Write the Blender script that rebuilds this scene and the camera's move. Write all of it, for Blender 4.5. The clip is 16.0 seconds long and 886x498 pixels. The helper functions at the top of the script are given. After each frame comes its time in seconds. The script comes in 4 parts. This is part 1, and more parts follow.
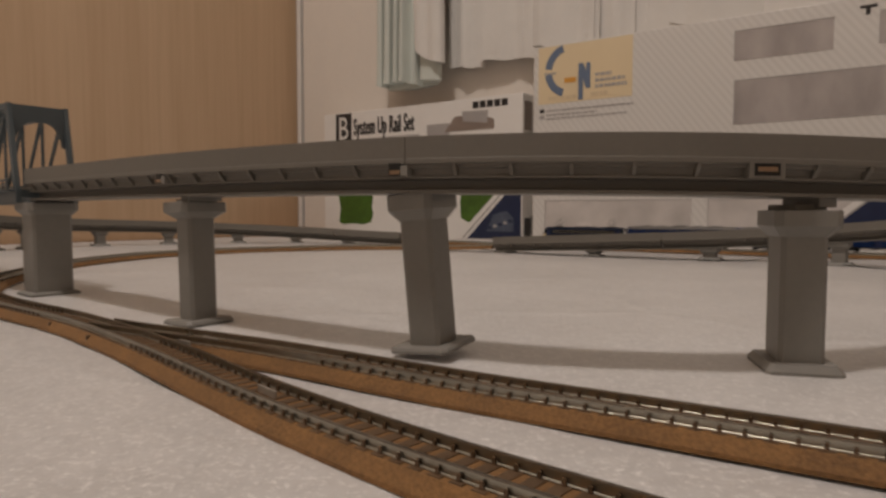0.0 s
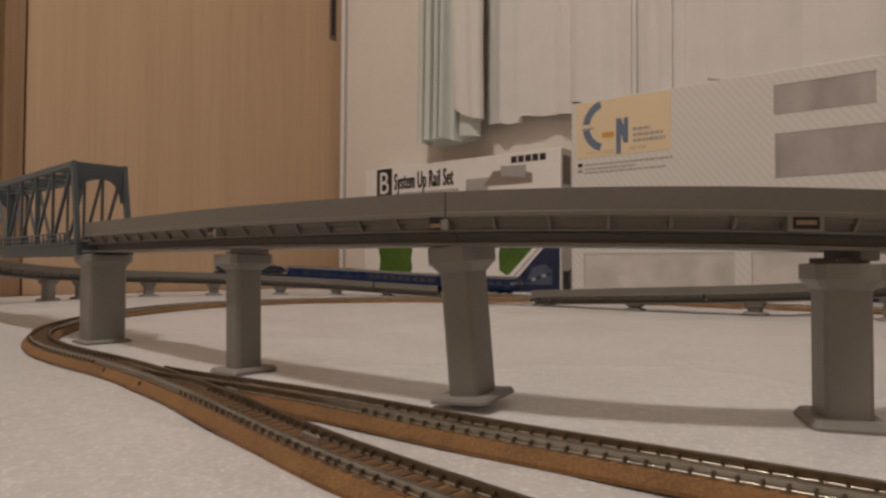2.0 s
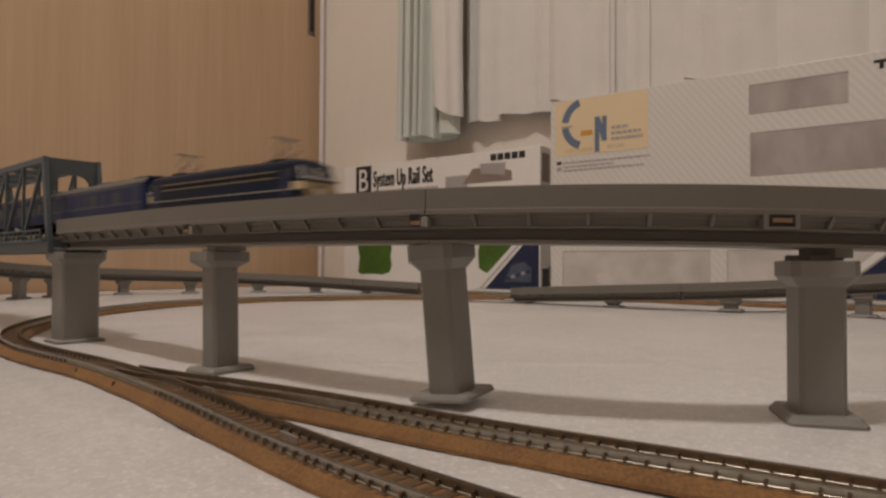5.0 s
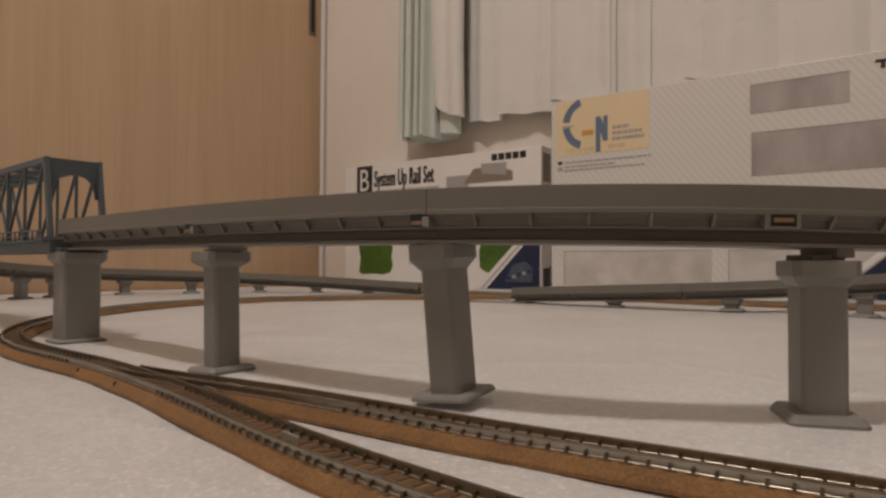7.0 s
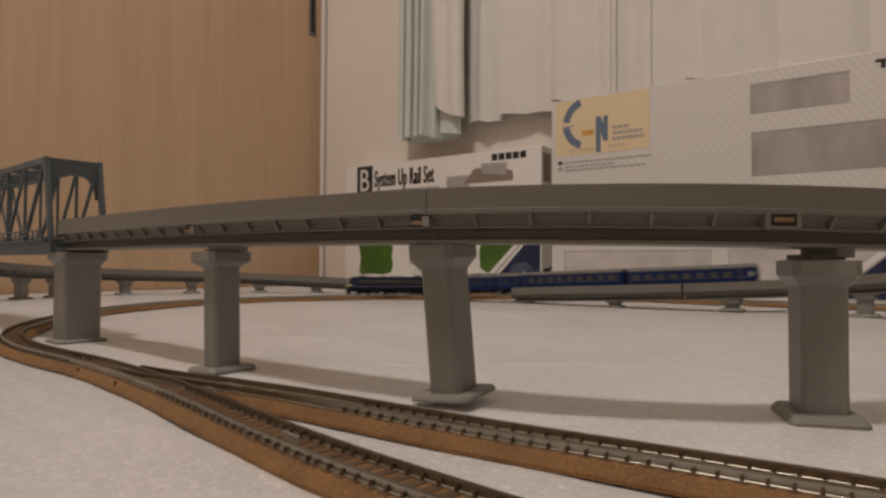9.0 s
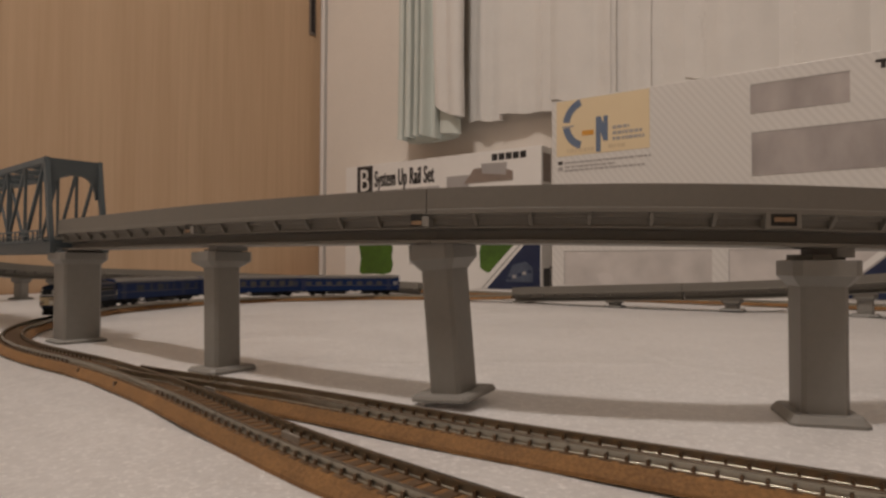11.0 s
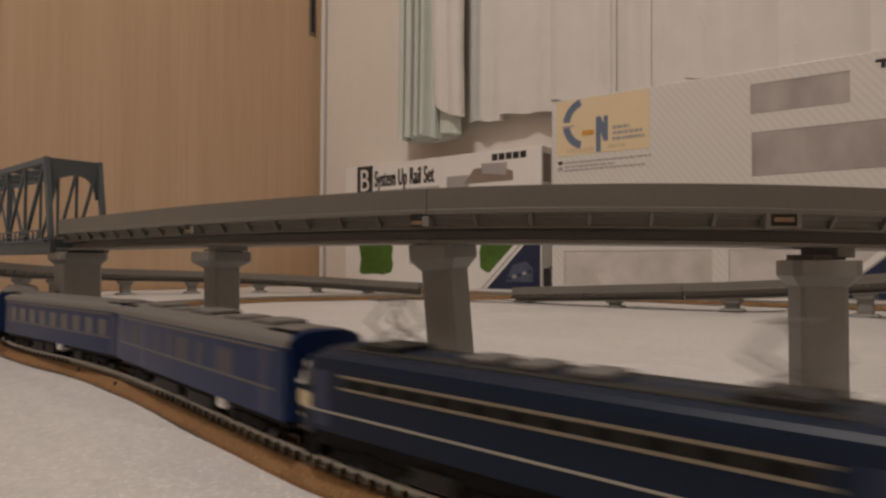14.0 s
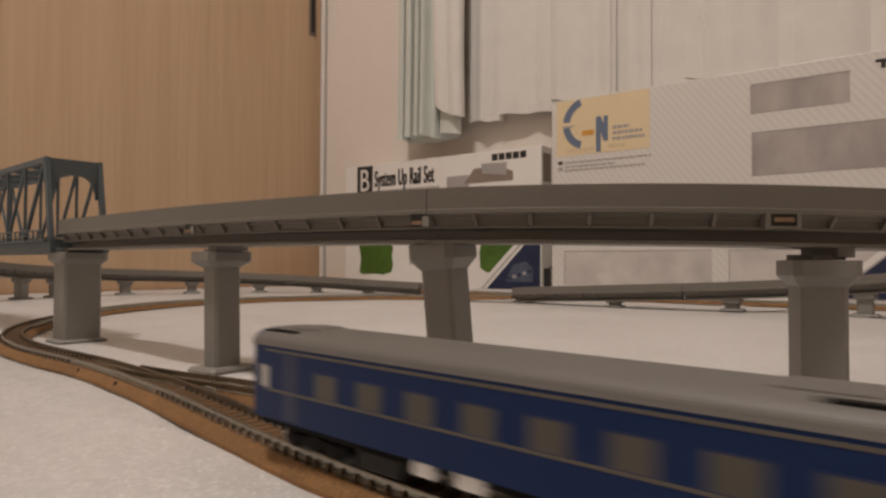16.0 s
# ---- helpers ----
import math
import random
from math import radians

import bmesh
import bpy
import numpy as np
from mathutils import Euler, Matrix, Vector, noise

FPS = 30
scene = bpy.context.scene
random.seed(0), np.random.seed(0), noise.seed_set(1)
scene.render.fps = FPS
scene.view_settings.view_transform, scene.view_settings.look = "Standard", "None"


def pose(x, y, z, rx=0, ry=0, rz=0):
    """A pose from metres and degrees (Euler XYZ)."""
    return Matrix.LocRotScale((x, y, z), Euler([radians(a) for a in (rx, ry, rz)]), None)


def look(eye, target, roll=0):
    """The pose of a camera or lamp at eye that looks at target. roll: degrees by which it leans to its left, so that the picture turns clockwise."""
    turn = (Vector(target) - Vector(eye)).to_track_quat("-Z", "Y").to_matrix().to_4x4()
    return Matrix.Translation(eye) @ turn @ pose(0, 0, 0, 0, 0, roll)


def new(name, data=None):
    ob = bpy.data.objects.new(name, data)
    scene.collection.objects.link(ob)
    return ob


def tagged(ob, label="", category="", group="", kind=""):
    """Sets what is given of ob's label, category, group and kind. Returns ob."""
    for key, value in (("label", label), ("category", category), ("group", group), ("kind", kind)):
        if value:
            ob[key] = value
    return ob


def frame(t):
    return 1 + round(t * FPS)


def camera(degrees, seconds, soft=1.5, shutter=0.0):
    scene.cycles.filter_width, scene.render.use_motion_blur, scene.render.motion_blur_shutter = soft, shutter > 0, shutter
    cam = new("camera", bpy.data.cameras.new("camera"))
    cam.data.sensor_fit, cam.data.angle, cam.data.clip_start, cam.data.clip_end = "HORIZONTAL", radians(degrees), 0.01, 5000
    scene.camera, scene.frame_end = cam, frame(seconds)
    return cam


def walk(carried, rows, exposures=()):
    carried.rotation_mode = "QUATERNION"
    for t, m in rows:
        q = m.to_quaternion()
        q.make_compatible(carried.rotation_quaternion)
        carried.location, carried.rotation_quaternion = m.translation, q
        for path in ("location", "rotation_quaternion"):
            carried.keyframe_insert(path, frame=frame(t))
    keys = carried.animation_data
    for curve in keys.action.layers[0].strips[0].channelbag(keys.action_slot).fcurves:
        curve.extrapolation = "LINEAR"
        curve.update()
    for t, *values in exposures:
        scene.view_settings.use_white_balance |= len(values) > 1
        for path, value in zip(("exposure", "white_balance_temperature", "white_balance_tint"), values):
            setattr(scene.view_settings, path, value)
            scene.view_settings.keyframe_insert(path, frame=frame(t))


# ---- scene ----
# Model railway on a white sheet; all plan numbers in millimetres, scaled by MM.
MM = 0.001
EYE_H = 46.5


def view(yaw, pitch, roll, dx=0.0, dy=0.0, dz=0.0):
    eye = Vector((dx, dy, EYE_H + dz)) * MM
    y, p = radians(yaw), radians(pitch)
    way = Vector((-math.sin(y) * math.cos(p), math.cos(y) * math.cos(p), math.sin(p)))
    return look(eye, eye + way, roll)


cam = camera(68.57, 16.0, soft=2.6, shutter=0.6)
walk(cam, [
    (0.0, view(-1.685, -3.110, 0.114, 0.61, 4.25, 0.42)),
    (0.5, view(0.268, -1.009, 0.210, 0.58, 2.38, 0.20)),
    (1.0, view(0.804, 0.118, 0.119, 0.29, 0.79, 0.18)),
    (1.5, view(1.817, 1.049, 0.151, 0.41, -0.23, 0.19)),
    (2.0, view(1.707, 1.549, 0.305, 0.16, -1.09, 0.13)),
    (2.5, view(0.710, 1.853, 0.316, 0.22, -0.80, -0.20)),
    (3.0, view(-0.031, 1.236, 0.259, 0.18, 0.14, -0.05)),
    (3.5, view(-0.107, 1.353, 0.248, 0.22, -0.15, 0.07)),
    (4.0, view(-0.118, 1.347, 0.260, 0.20, 0.0, 0.07)),
    (4.3, view(-0.118, 1.347, 0.260, 0.15, 0.0, 0.07)),
    (6.5, view(-0.040, 1.338, 0.270, -0.05, -0.1, 0.10)),
    (7.5, view(-0.006, 1.340, 0.235, 0.0, 0.0, 0.05)),
    (8.5, view(0.0, 1.345, 0.22)),
    (16.0, view(0.010, 1.345, 0.22)),
], exposures=[(0.0, -0.12), (0.5, 0.0), (14.4, 0.0), (15.0, 0.08), (16.0, 0.22)])

# ---------------------------------------------------------------- light
world = bpy.data.worlds.new("room_air")
scene.world = world
world.use_nodes = True
world.node_tree.nodes["Background"].inputs[0].default_value = (1.0, 0.9, 0.8, 1)
world.node_tree.nodes["Background"].inputs[1].default_value = 0.02
LAMP_AT = (-0.46, -0.15, 2.34)
lamp_data = bpy.data.lights.new("ceiling_lamp_light", "AREA")
lamp_data.shape, lamp_data.size, lamp_data.energy = "DISK", 0.24, 30.5
lamp_data.color = (1.0, 0.885, 0.81)
lamp = new("ceiling_lamp_light", lamp_data)
lamp.matrix_world = pose(*LAMP_AT)

# ---------------------------------------------------------------- materials
def material(name, color, rough=0.6, metal=0.0, spread=0.12, grain=900.0, bump=0.1, bump_grain=2500.0, coat=0.0,
             stretch=(1, 1, 1), per_object=0.0, sheen=0.0, specular=0.5, broad=25.0):
    m = bpy.data.materials.new(name)
    m.use_nodes = True
    n, l = m.node_tree.nodes, m.node_tree.links
    b = n["Principled BSDF"]
    co = n.new("ShaderNodeTexCoord")
    mp = n.new("ShaderNodeMapping")
    mp.inputs["Scale"].default_value = stretch
    l.new(co.outputs["Object"], mp.inputs["Vector"])
    fine, wide = n.new("ShaderNodeTexNoise"), n.new("ShaderNodeTexNoise")
    fine.inputs["Scale"].default_value, fine.inputs["Detail"].default_value = grain, 5
    wide.inputs["Scale"].default_value, wide.inputs["Detail"].default_value = broad, 3
    l.new(mp.outputs[0], fine.inputs["Vector"])
    l.new(mp.outputs[0], wide.inputs["Vector"])
    mix = n.new("ShaderNodeMath")
    mix.operation = "ADD"
    l.new(fine.outputs["Fac"], mix.inputs[0])
    l.new(wide.outputs["Fac"], mix.inputs[1])
    ramp = n.new("ShaderNodeMapRange")
    ramp.inputs["From Min"].default_value, ramp.inputs["From Max"].default_value = 0.6, 1.4
    ramp.inputs["To Min"].default_value, ramp.inputs["To Max"].default_value = 1 - spread, 1 + spread
    l.new(mix.outputs[0], ramp.inputs["Value"])
    tint = n.new("ShaderNodeMix")
    tint.data_type, tint.blend_type = "RGBA", "MULTIPLY"
    tint.inputs["Factor"].default_value = 1
    tint.inputs["A"].default_value = (*color, 1)
    last = ramp.outputs["Result"]
    if per_object:
        info = n.new("ShaderNodeObjectInfo")
        sc = n.new("ShaderNodeMapRange")
        sc.inputs["To Min"].default_value, sc.inputs["To Max"].default_value = 1 - per_object, 1 + per_object
        l.new(info.outputs["Random"], sc.inputs["Value"])
        mul = n.new("ShaderNodeMath")
        mul.operation = "MULTIPLY"
        l.new(last, mul.inputs[0])
        l.new(sc.outputs["Result"], mul.inputs[1])
        last = mul.outputs[0]
    l.new(last, tint.inputs["B"])
    l.new(tint.outputs["Result"], b.inputs["Base Color"])
    rr = n.new("ShaderNodeMapRange")
    rr.inputs["To Min"].default_value, rr.inputs["To Max"].default_value = max(0.02, rough - 0.1), min(1, rough + 0.1)
    l.new(wide.outputs["Fac"], rr.inputs["Value"])
    l.new(rr.outputs["Result"], b.inputs["Roughness"])
    b.inputs["Metallic"].default_value = metal
    b.inputs["Coat Weight"].default_value = coat
    b.inputs["Sheen Weight"].default_value = sheen
    b.inputs["Specular IOR Level"].default_value = specular
    if bump:
        bn = n.new("ShaderNodeTexNoise")
        bn.inputs["Scale"].default_value, bn.inputs["Detail"].default_value = bump_grain, 4
        l.new(mp.outputs[0], bn.inputs["Vector"])
        bp = n.new("ShaderNodeBump")
        bp.inputs["Strength"].default_value, bp.inputs["Distance"].default_value = bump, 0.0004
        l.new(bn.outputs["Fac"], bp.inputs["Height"])
        l.new(bp.outputs[0], b.inputs["Normal"])
    return m


def node_of(m, kind):
    return [x for x in m.node_tree.nodes if x.bl_idname == kind]


def cloth_material():
    """White non-woven sheet: fibre glints painted as pale flecks, faint mottling, shallow dimples and a few long soft
    creases.
    """
    m = material("white_sheet", (0.575, 0.567, 0.56), 0.4, spread=0.15, grain=160, bump=0.0, sheen=0.5, specular=0.9, broad=14)
    n, l = m.node_tree.nodes, m.node_tree.links
    b = n["Principled BSDF"]
    co = node_of(m, "ShaderNodeMapping")[0]
    # sparkle of the fibres, painted as scattered paler colour
    glint, pick, blend = n.new("ShaderNodeTexNoise"), n.new("ShaderNodeMapRange"), n.new("ShaderNodeMix")
    glint.inputs["Scale"].default_value, glint.inputs["Detail"].default_value, glint.inputs["Roughness"].default_value = 620, 6, 0.7
    l.new(co.outputs[0], glint.inputs["Vector"])
    pick.inputs["From Min"].default_value, pick.inputs["From Max"].default_value = 0.52, 0.70
    l.new(glint.outputs["Fac"], pick.inputs["Value"])
    blend.data_type = "RGBA"
    l.new(pick.outputs[0], blend.inputs["Factor"])
    l.new(node_of(m, "ShaderNodeMix")[0].outputs["Result"], blend.inputs["A"])
    blend.inputs["B"].default_value = (0.93, 0.92, 0.91, 1)
    l.new(blend.outputs["Result"], b.inputs["Base Color"])
    nz, wz = n.new("ShaderNodeTexNoise"), n.new("ShaderNodeTexNoise")
    nz.inputs["Scale"].default_value, nz.inputs["Detail"].default_value = 420, 6
    wz.inputs["Scale"].default_value, wz.inputs["Detail"].default_value = 9, 3
    b2, b3 = n.new("ShaderNodeBump"), n.new("ShaderNodeBump")
    b2.inputs["Strength"].default_value, b2.inputs["Distance"].default_value = 0.6, 0.0005
    b3.inputs["Strength"].default_value, b3.inputs["Distance"].default_value = 0.4, 0.005
    for t, bp in ((nz, b2), (wz, b3)):
        l.new(co.outputs[0], t.inputs["Vector"])
        l.new(t.outputs["Fac"], bp.inputs["Height"])
    l.new(b2.outputs[0], b3.inputs["Normal"])
    add, cr, ramp, b4 = n.new("ShaderNodeVectorMath"), n.new("ShaderNodeTexVoronoi"), n.new("ShaderNodeMapRange"), n.new("ShaderNodeBump")
    add.operation = "MULTIPLY_ADD"
    add.inputs[1].default_value = (0.12, 0.12, 0.0)
    l.new(wz.outputs["Color"], add.inputs[0])
    l.new(co.outputs[0], add.inputs[2])
    cr.feature = "DISTANCE_TO_EDGE"
    cr.inputs["Scale"].default_value = 4.5
    l.new(add.outputs[0], cr.inputs["Vector"])
    ramp.interpolation_type = "SMOOTHSTEP"
    ramp.inputs["From Min"].default_value, ramp.inputs["From Max"].default_value = 0.0, 0.05
    ramp.inputs["To Min"].default_value, ramp.inputs["To Max"].default_value = 1.0, 0.0
    l.new(cr.outputs["Distance"], ramp.inputs["Value"])
    b4.inputs["Strength"].default_value, b4.inputs["Distance"].default_value = 0.3, 0.0012
    l.new(ramp.outputs[0], b4.inputs["Height"])
    l.new(b3.outputs[0], b4.inputs["Normal"])
    l.new(b4.outputs[0], b.inputs["Normal"])
    return m


def wood_material(name, light, dark, scale=1.0):
    """Printed wood-grain board with long vertical streaks."""
    m = material(name, light, 0.5, spread=0.05, grain=60, bump=0.03, bump_grain=300, stretch=(1, 1, 0.03))
    n, l = m.node_tree.nodes, m.node_tree.links
    b = n["Principled BSDF"]
    mp = node_of(m, "ShaderNodeMapping")[0]
    a, c = n.new("ShaderNodeTexNoise"), n.new("ShaderNodeTexNoise")
    a.inputs["Scale"].default_value, a.inputs["Detail"].default_value = 28 * scale, 8
    c.inputs["Scale"].default_value, c.inputs["Detail"].default_value = 160 * scale, 6
    l.new(mp.outputs[0], a.inputs["Vector"])
    l.new(mp.outputs[0], c.inputs["Vector"])
    add = n.new("ShaderNodeMath")
    add.operation = "ADD"
    l.new(a.outputs["Fac"], add.inputs[0])
    l.new(c.outputs["Fac"], add.inputs[1])
    ramp = n.new("ShaderNodeValToRGB")
    ramp.color_ramp.elements[0].position, ramp.color_ramp.elements[0].color = 0.34, (*dark, 1)
    ramp.color_ramp.elements[1].position, ramp.color_ramp.elements[1].color = 0.66, (*light, 1)
    half = n.new("ShaderNodeMath")
    half.operation = "MULTIPLY"
    half.inputs[1].default_value = 0.5
    l.new(add.outputs[0], half.inputs[0])
    l.new(half.outputs[0], ramp.inputs[0])
    l.new(ramp.outputs[0], b.inputs["Base Color"])
    return m


def card_material():
    """White carton printed with faint pale diagonal lines."""
    m = material("white_carton", (0.78, 0.76, 0.73), 0.45, spread=0.03, grain=80, bump=0.02)
    n, l = m.node_tree.nodes, m.node_tree.links
    b = n["Principled BSDF"]
    co = node_of(m, "ShaderNodeTexCoord")[0]
    mp = n.new("ShaderNodeMapping")
    mp.inputs["Rotation"].default_value = (0, radians(38), 0)
    l.new(co.outputs["Object"], mp.inputs["Vector"])
    w = n.new("ShaderNodeTexWave")
    w.bands_direction = "X"
    w.inputs["Scale"].default_value = 38
    l.new(mp.outputs[0], w.inputs["Vector"])
    ramp = n.new("ShaderNodeValToRGB")
    ramp.color_ramp.elements[0].position, ramp.color_ramp.elements[0].color = 0.45, (0.66, 0.64, 0.61, 1)
    ramp.color_ramp.elements[1].position, ramp.color_ramp.elements[1].color = 0.6, (0.615, 0.595, 0.565, 1)
    l.new(w.outputs["Color"], ramp.inputs[0])
    l.new(ramp.outputs[0], b.inputs["Base Color"])
    return m


def glassy(name, color, alpha_rough=0.1):
    m = bpy.data.materials.new(name)
    m.use_nodes = True
    b = m.node_tree.nodes["Principled BSDF"]
    b.inputs["Base Color"].default_value = (*color, 1)
    b.inputs["Roughness"].default_value = alpha_rough
    b.inputs["Coat Weight"].default_value = 0.1
    return m


CLOTH = cloth_material()
CONCRETE = material("grey_plastic", (0.165, 0.152, 0.130), 0.55, spread=0.07, grain=500, bump=0.05, per_object=0.03)
PIER_MAT = material("grey_pier_plastic", (0.215, 0.205, 0.185), 0.5, spread=0.06, grain=400, bump=0.05, per_object=0.03)
BALLAST = material("brown_ballast", (0.205, 0.105, 0.036), 0.8, spread=0.42, grain=1100, bump=0.9, bump_grain=1500, broad=60)
SLEEPER = material("dark_sleeper", (0.10, 0.06, 0.031), 0.5, spread=0.2, grain=900, bump=0.15, per_object=0.15)
RAIL = material("rail_metal", (0.26, 0.235, 0.20), 0.3, metal=1.0, spread=0.15, grain=600, bump=0.05)
RAIL_SIDE = material("tarnished_rail_side", (0.38, 0.365, 0.31), 0.32, metal=1.0, spread=0.2, grain=300, broad=40)
BRIDGE = material("blue_grey_steel_plastic", (0.080, 0.100, 0.110), 0.5, spread=0.08, bump=0.05)
WALL_MAT = material("cream_wallpaper", (0.71, 0.655, 0.59), 0.85, spread=0.03, grain=150, bump=0.3, bump_grain=500)
CEIL_MAT = material("white_ceiling", (0.8, 0.77, 0.73), 0.9, spread=0.03, grain=100, bump=0.1, bump_grain=400)
TRIM_MAT = material("white_trim", (0.80, 0.77, 0.73), 0.5, spread=0.03, bump=0.02)
DOOR_WOOD = wood_material("door_wood", (0.585, 0.418, 0.272), (0.505, 0.35, 0.22))
FLOOR_WOOD = wood_material("floor_wood", (0.36, 0.21, 0.11), (0.25, 0.14, 0.07))
JAMB_WOOD = wood_material("jamb_wood", (0.33, 0.21, 0.12), (0.24, 0.15, 0.085))
DARK_METAL = material("brushed_dark_metal", (0.28, 0.26, 0.24), 0.35, metal=1.0, spread=0.1)
CURTAIN_GREEN = material("pale_green_curtain", (0.54, 0.575, 0.53), 0.8, spread=0.05, grain=900, bump=0.3, bump_grain=2500, sheen=0.2)
CURTAIN_WHITE = material("white_lace_curtain", (0.68, 0.66, 0.625), 0.8, spread=0.05, grain=900, bump=0.3, bump_grain=2500, sheen=0.2)
CARTON = material("plain_carton", (0.76, 0.74, 0.71), 0.4, spread=0.03, grain=60, bump=0.02)
CARTON_LINED = card_material()
CREAM_PRINT = material("cream_yellow_print", (0.72, 0.59, 0.385), 0.45, spread=0.03)
BLUE_PRINT = material("slate_blue_print", (0.13, 0.175, 0.26), 0.4, spread=0.04)
SLATE_PRINT = material("dark_slate_print", (0.07, 0.088, 0.13), 0.4, spread=0.3, grain=120)
NAVY_PRINT = material("navy_print", (0.012, 0.021, 0.062), 0.35, spread=0.15, grain=60)
ORANGE_PRINT = material("orange_print", (0.62, 0.30, 0.05), 0.4)
BLACK_PRINT = material("black_print", (0.02, 0.018, 0.018), 0.4)
GREY_PRINT = material("grey_print", (0.36, 0.34, 0.33), 0.4)
BROWN_PRINT = material("brown_print", (0.24, 0.19, 0.16), 0.4, spread=0.2)
GREEN_PRINT = material("green_print", (0.055, 0.12, 0.012), 0.5, spread=0.35, grain=250, broad=40)
# opaque film; its upright mottling paints the soft shading inside the tray
WINDOW_TRAY = material("shade_mottled_tray_film", (0.40, 0.365, 0.35), 0.22, spread=0.3, grain=30, broad=14, coat=0.3, stretch=(1, 1, 0.5))
TRAY_PALE = material("pale_tray_film", (0.56, 0.525, 0.50), 0.25, spread=0.2, grain=30, broad=12, coat=0.3)
COACH_BLUE = material("coach_blue", (0.0036, 0.0185, 0.077), 0.36, spread=0.05, specular=0.2, bump=0.02)
LOCO_BLUE = material("loco_dark_blue", (0.0042, 0.0115, 0.029), 0.42, spread=0.06, specular=0.2, bump=0.02)
LOCO_CREAM = material("loco_cream", (0.60, 0.49, 0.30), 0.4, spread=0.04)
LOCO_LINE = material("loco_tan_line", (0.20, 0.165, 0.115), 0.4, spread=0.05)
SILVER_LINE = material("dull_gold_line", (0.09, 0.078, 0.062), 0.4, spread=0.05)
ROOF_GREY = material("roof_grey", (0.125, 0.118, 0.108), 0.55, spread=0.08, bump=0.08)
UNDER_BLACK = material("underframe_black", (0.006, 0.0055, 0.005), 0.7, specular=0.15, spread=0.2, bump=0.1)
CLIP_BROWN = material("brown_joiner", (0.24, 0.15, 0.085), 0.35, spread=0.15)
EQUIP_GREY = material("underfloor_grey", (0.025, 0.024, 0.022), 0.6, specular=0.2, spread=0.2, bump=0.1)
PANTO_GREY = material("pantograph_grey", (0.20, 0.19, 0.18), 0.45, metal=0.5)
PANE_TAN = glassy("curtained_pane", (0.06, 0.053, 0.042), 0.3)
PANE_PALE = glassy("pale_pane", (0.36, 0.34, 0.31), 0.3)
PANE_DIM = glassy("dim_pane", (0.016, 0.018, 0.028), 0.4)
GUARD_METAL = material("bright_guard_rail", (0.50, 0.48, 0.44), 0.35, metal=0.6, spread=0.1)
DARK_WHEEL = material("dark_wheel", (0.03, 0.028, 0.025), 0.5, metal=0.3)
PANE_DARK = glassy("dark_pane", (0.02, 0.022, 0.025), 0.08)
WHITE_PAINT = material("white_paint", (0.75, 0.73, 0.70), 0.35, spread=0.03)
LAMP_LENS = glassy("headlamp_lens", (0.7, 0.6, 0.4), 0.1)
TAIL_LENS = glassy("tail_lens", (0.35, 0.04, 0.02), 0.1)
DOOR_DARK = material("recess_blue", (0.006, 0.014, 0.06), 0.4, spread=0.1)


# ---------------------------------------------------------------- mesh helpers
def part(name, bm, mat, parent=None, label="", smooth=False, at=None):
    """Link a bmesh drawn in millimetres as one mesh object."""
    bmesh.ops.scale(bm, vec=(MM, MM, MM), verts=bm.verts)
    bmesh.ops.recalc_face_normals(bm, faces=bm.faces)
    me = bpy.data.meshes.new(name)
    bm.to_mesh(me)
    bm.free()
    me.materials.append(mat)
    if smooth:
        for p in me.polygons:
            p.use_smooth = True
    ob = new(name, me)
    if parent:
        ob.parent = parent
    if at is not None:
        ob.matrix_basis = at
    if label:
        tagged(ob, label)
    return ob


def like(ob, name, parent, at):
    """Another object on the same mesh."""
    o = new(name, ob.data)
    o.parent = parent
    o.matrix_basis = at
    return o


def place(x, y, z=0.0, rz=0.0, rx=0.0, ry=0.0):
    return pose(x * MM, y * MM, z * MM, rx, ry, rz)


def thing(name, m, label, category, group="", kind=""):
    e = new(name)
    e.empty_display_size = 0.01
    e.matrix_basis = m
    return tagged(e, label, category, group, kind)


def block(bm, x0, x1, y0, y1, z0, z1, bevel=0.0, taper=0.0):
    vs = [bm.verts.new(p) for p in ((x0, y0, z0), (x1, y0, z0), (x1, y1, z0), (x0, y1, z0),
                                    (x0 + taper, y0 + taper, z1), (x1 - taper, y0 + taper, z1),
                                    (x1 - taper, y1 - taper, z1), (x0 + taper, y1 - taper, z1))]
    fs = [bm.faces.new([vs[i] for i in f]) for f in
          ((3, 2, 1, 0), (4, 5, 6, 7), (0, 1, 5, 4), (1, 2, 6, 5), (2, 3, 7, 6), (3, 0, 4, 7))]
    if bevel:
        es = list({e for f in fs for e in f.edges})
        bmesh.ops.bevel(bm, geom=es, offset=bevel, segments=2, affect="EDGES", profile=0.6)
    return bm


def prism(bm, outline, axis, a, b):
    """Extrude a 2D outline from a to b along axis: x: (y, z), y: (x, z), z: (x, y)."""
    def at(p, d):
        return {"x": (d, p[0], p[1]), "y": (p[0], d, p[1]), "z": (p[0], p[1], d)}[axis]
    lo, hi = [bm.verts.new(at(p, a)) for p in outline], [bm.verts.new(at(p, b)) for p in outline]
    k = len(outline)
    bm.faces.new(lo), bm.faces.new(hi)
    for i in range(k):
        bm.faces.new((lo[i], lo[(i + 1) % k], hi[(i + 1) % k], hi[i]))
    return bm


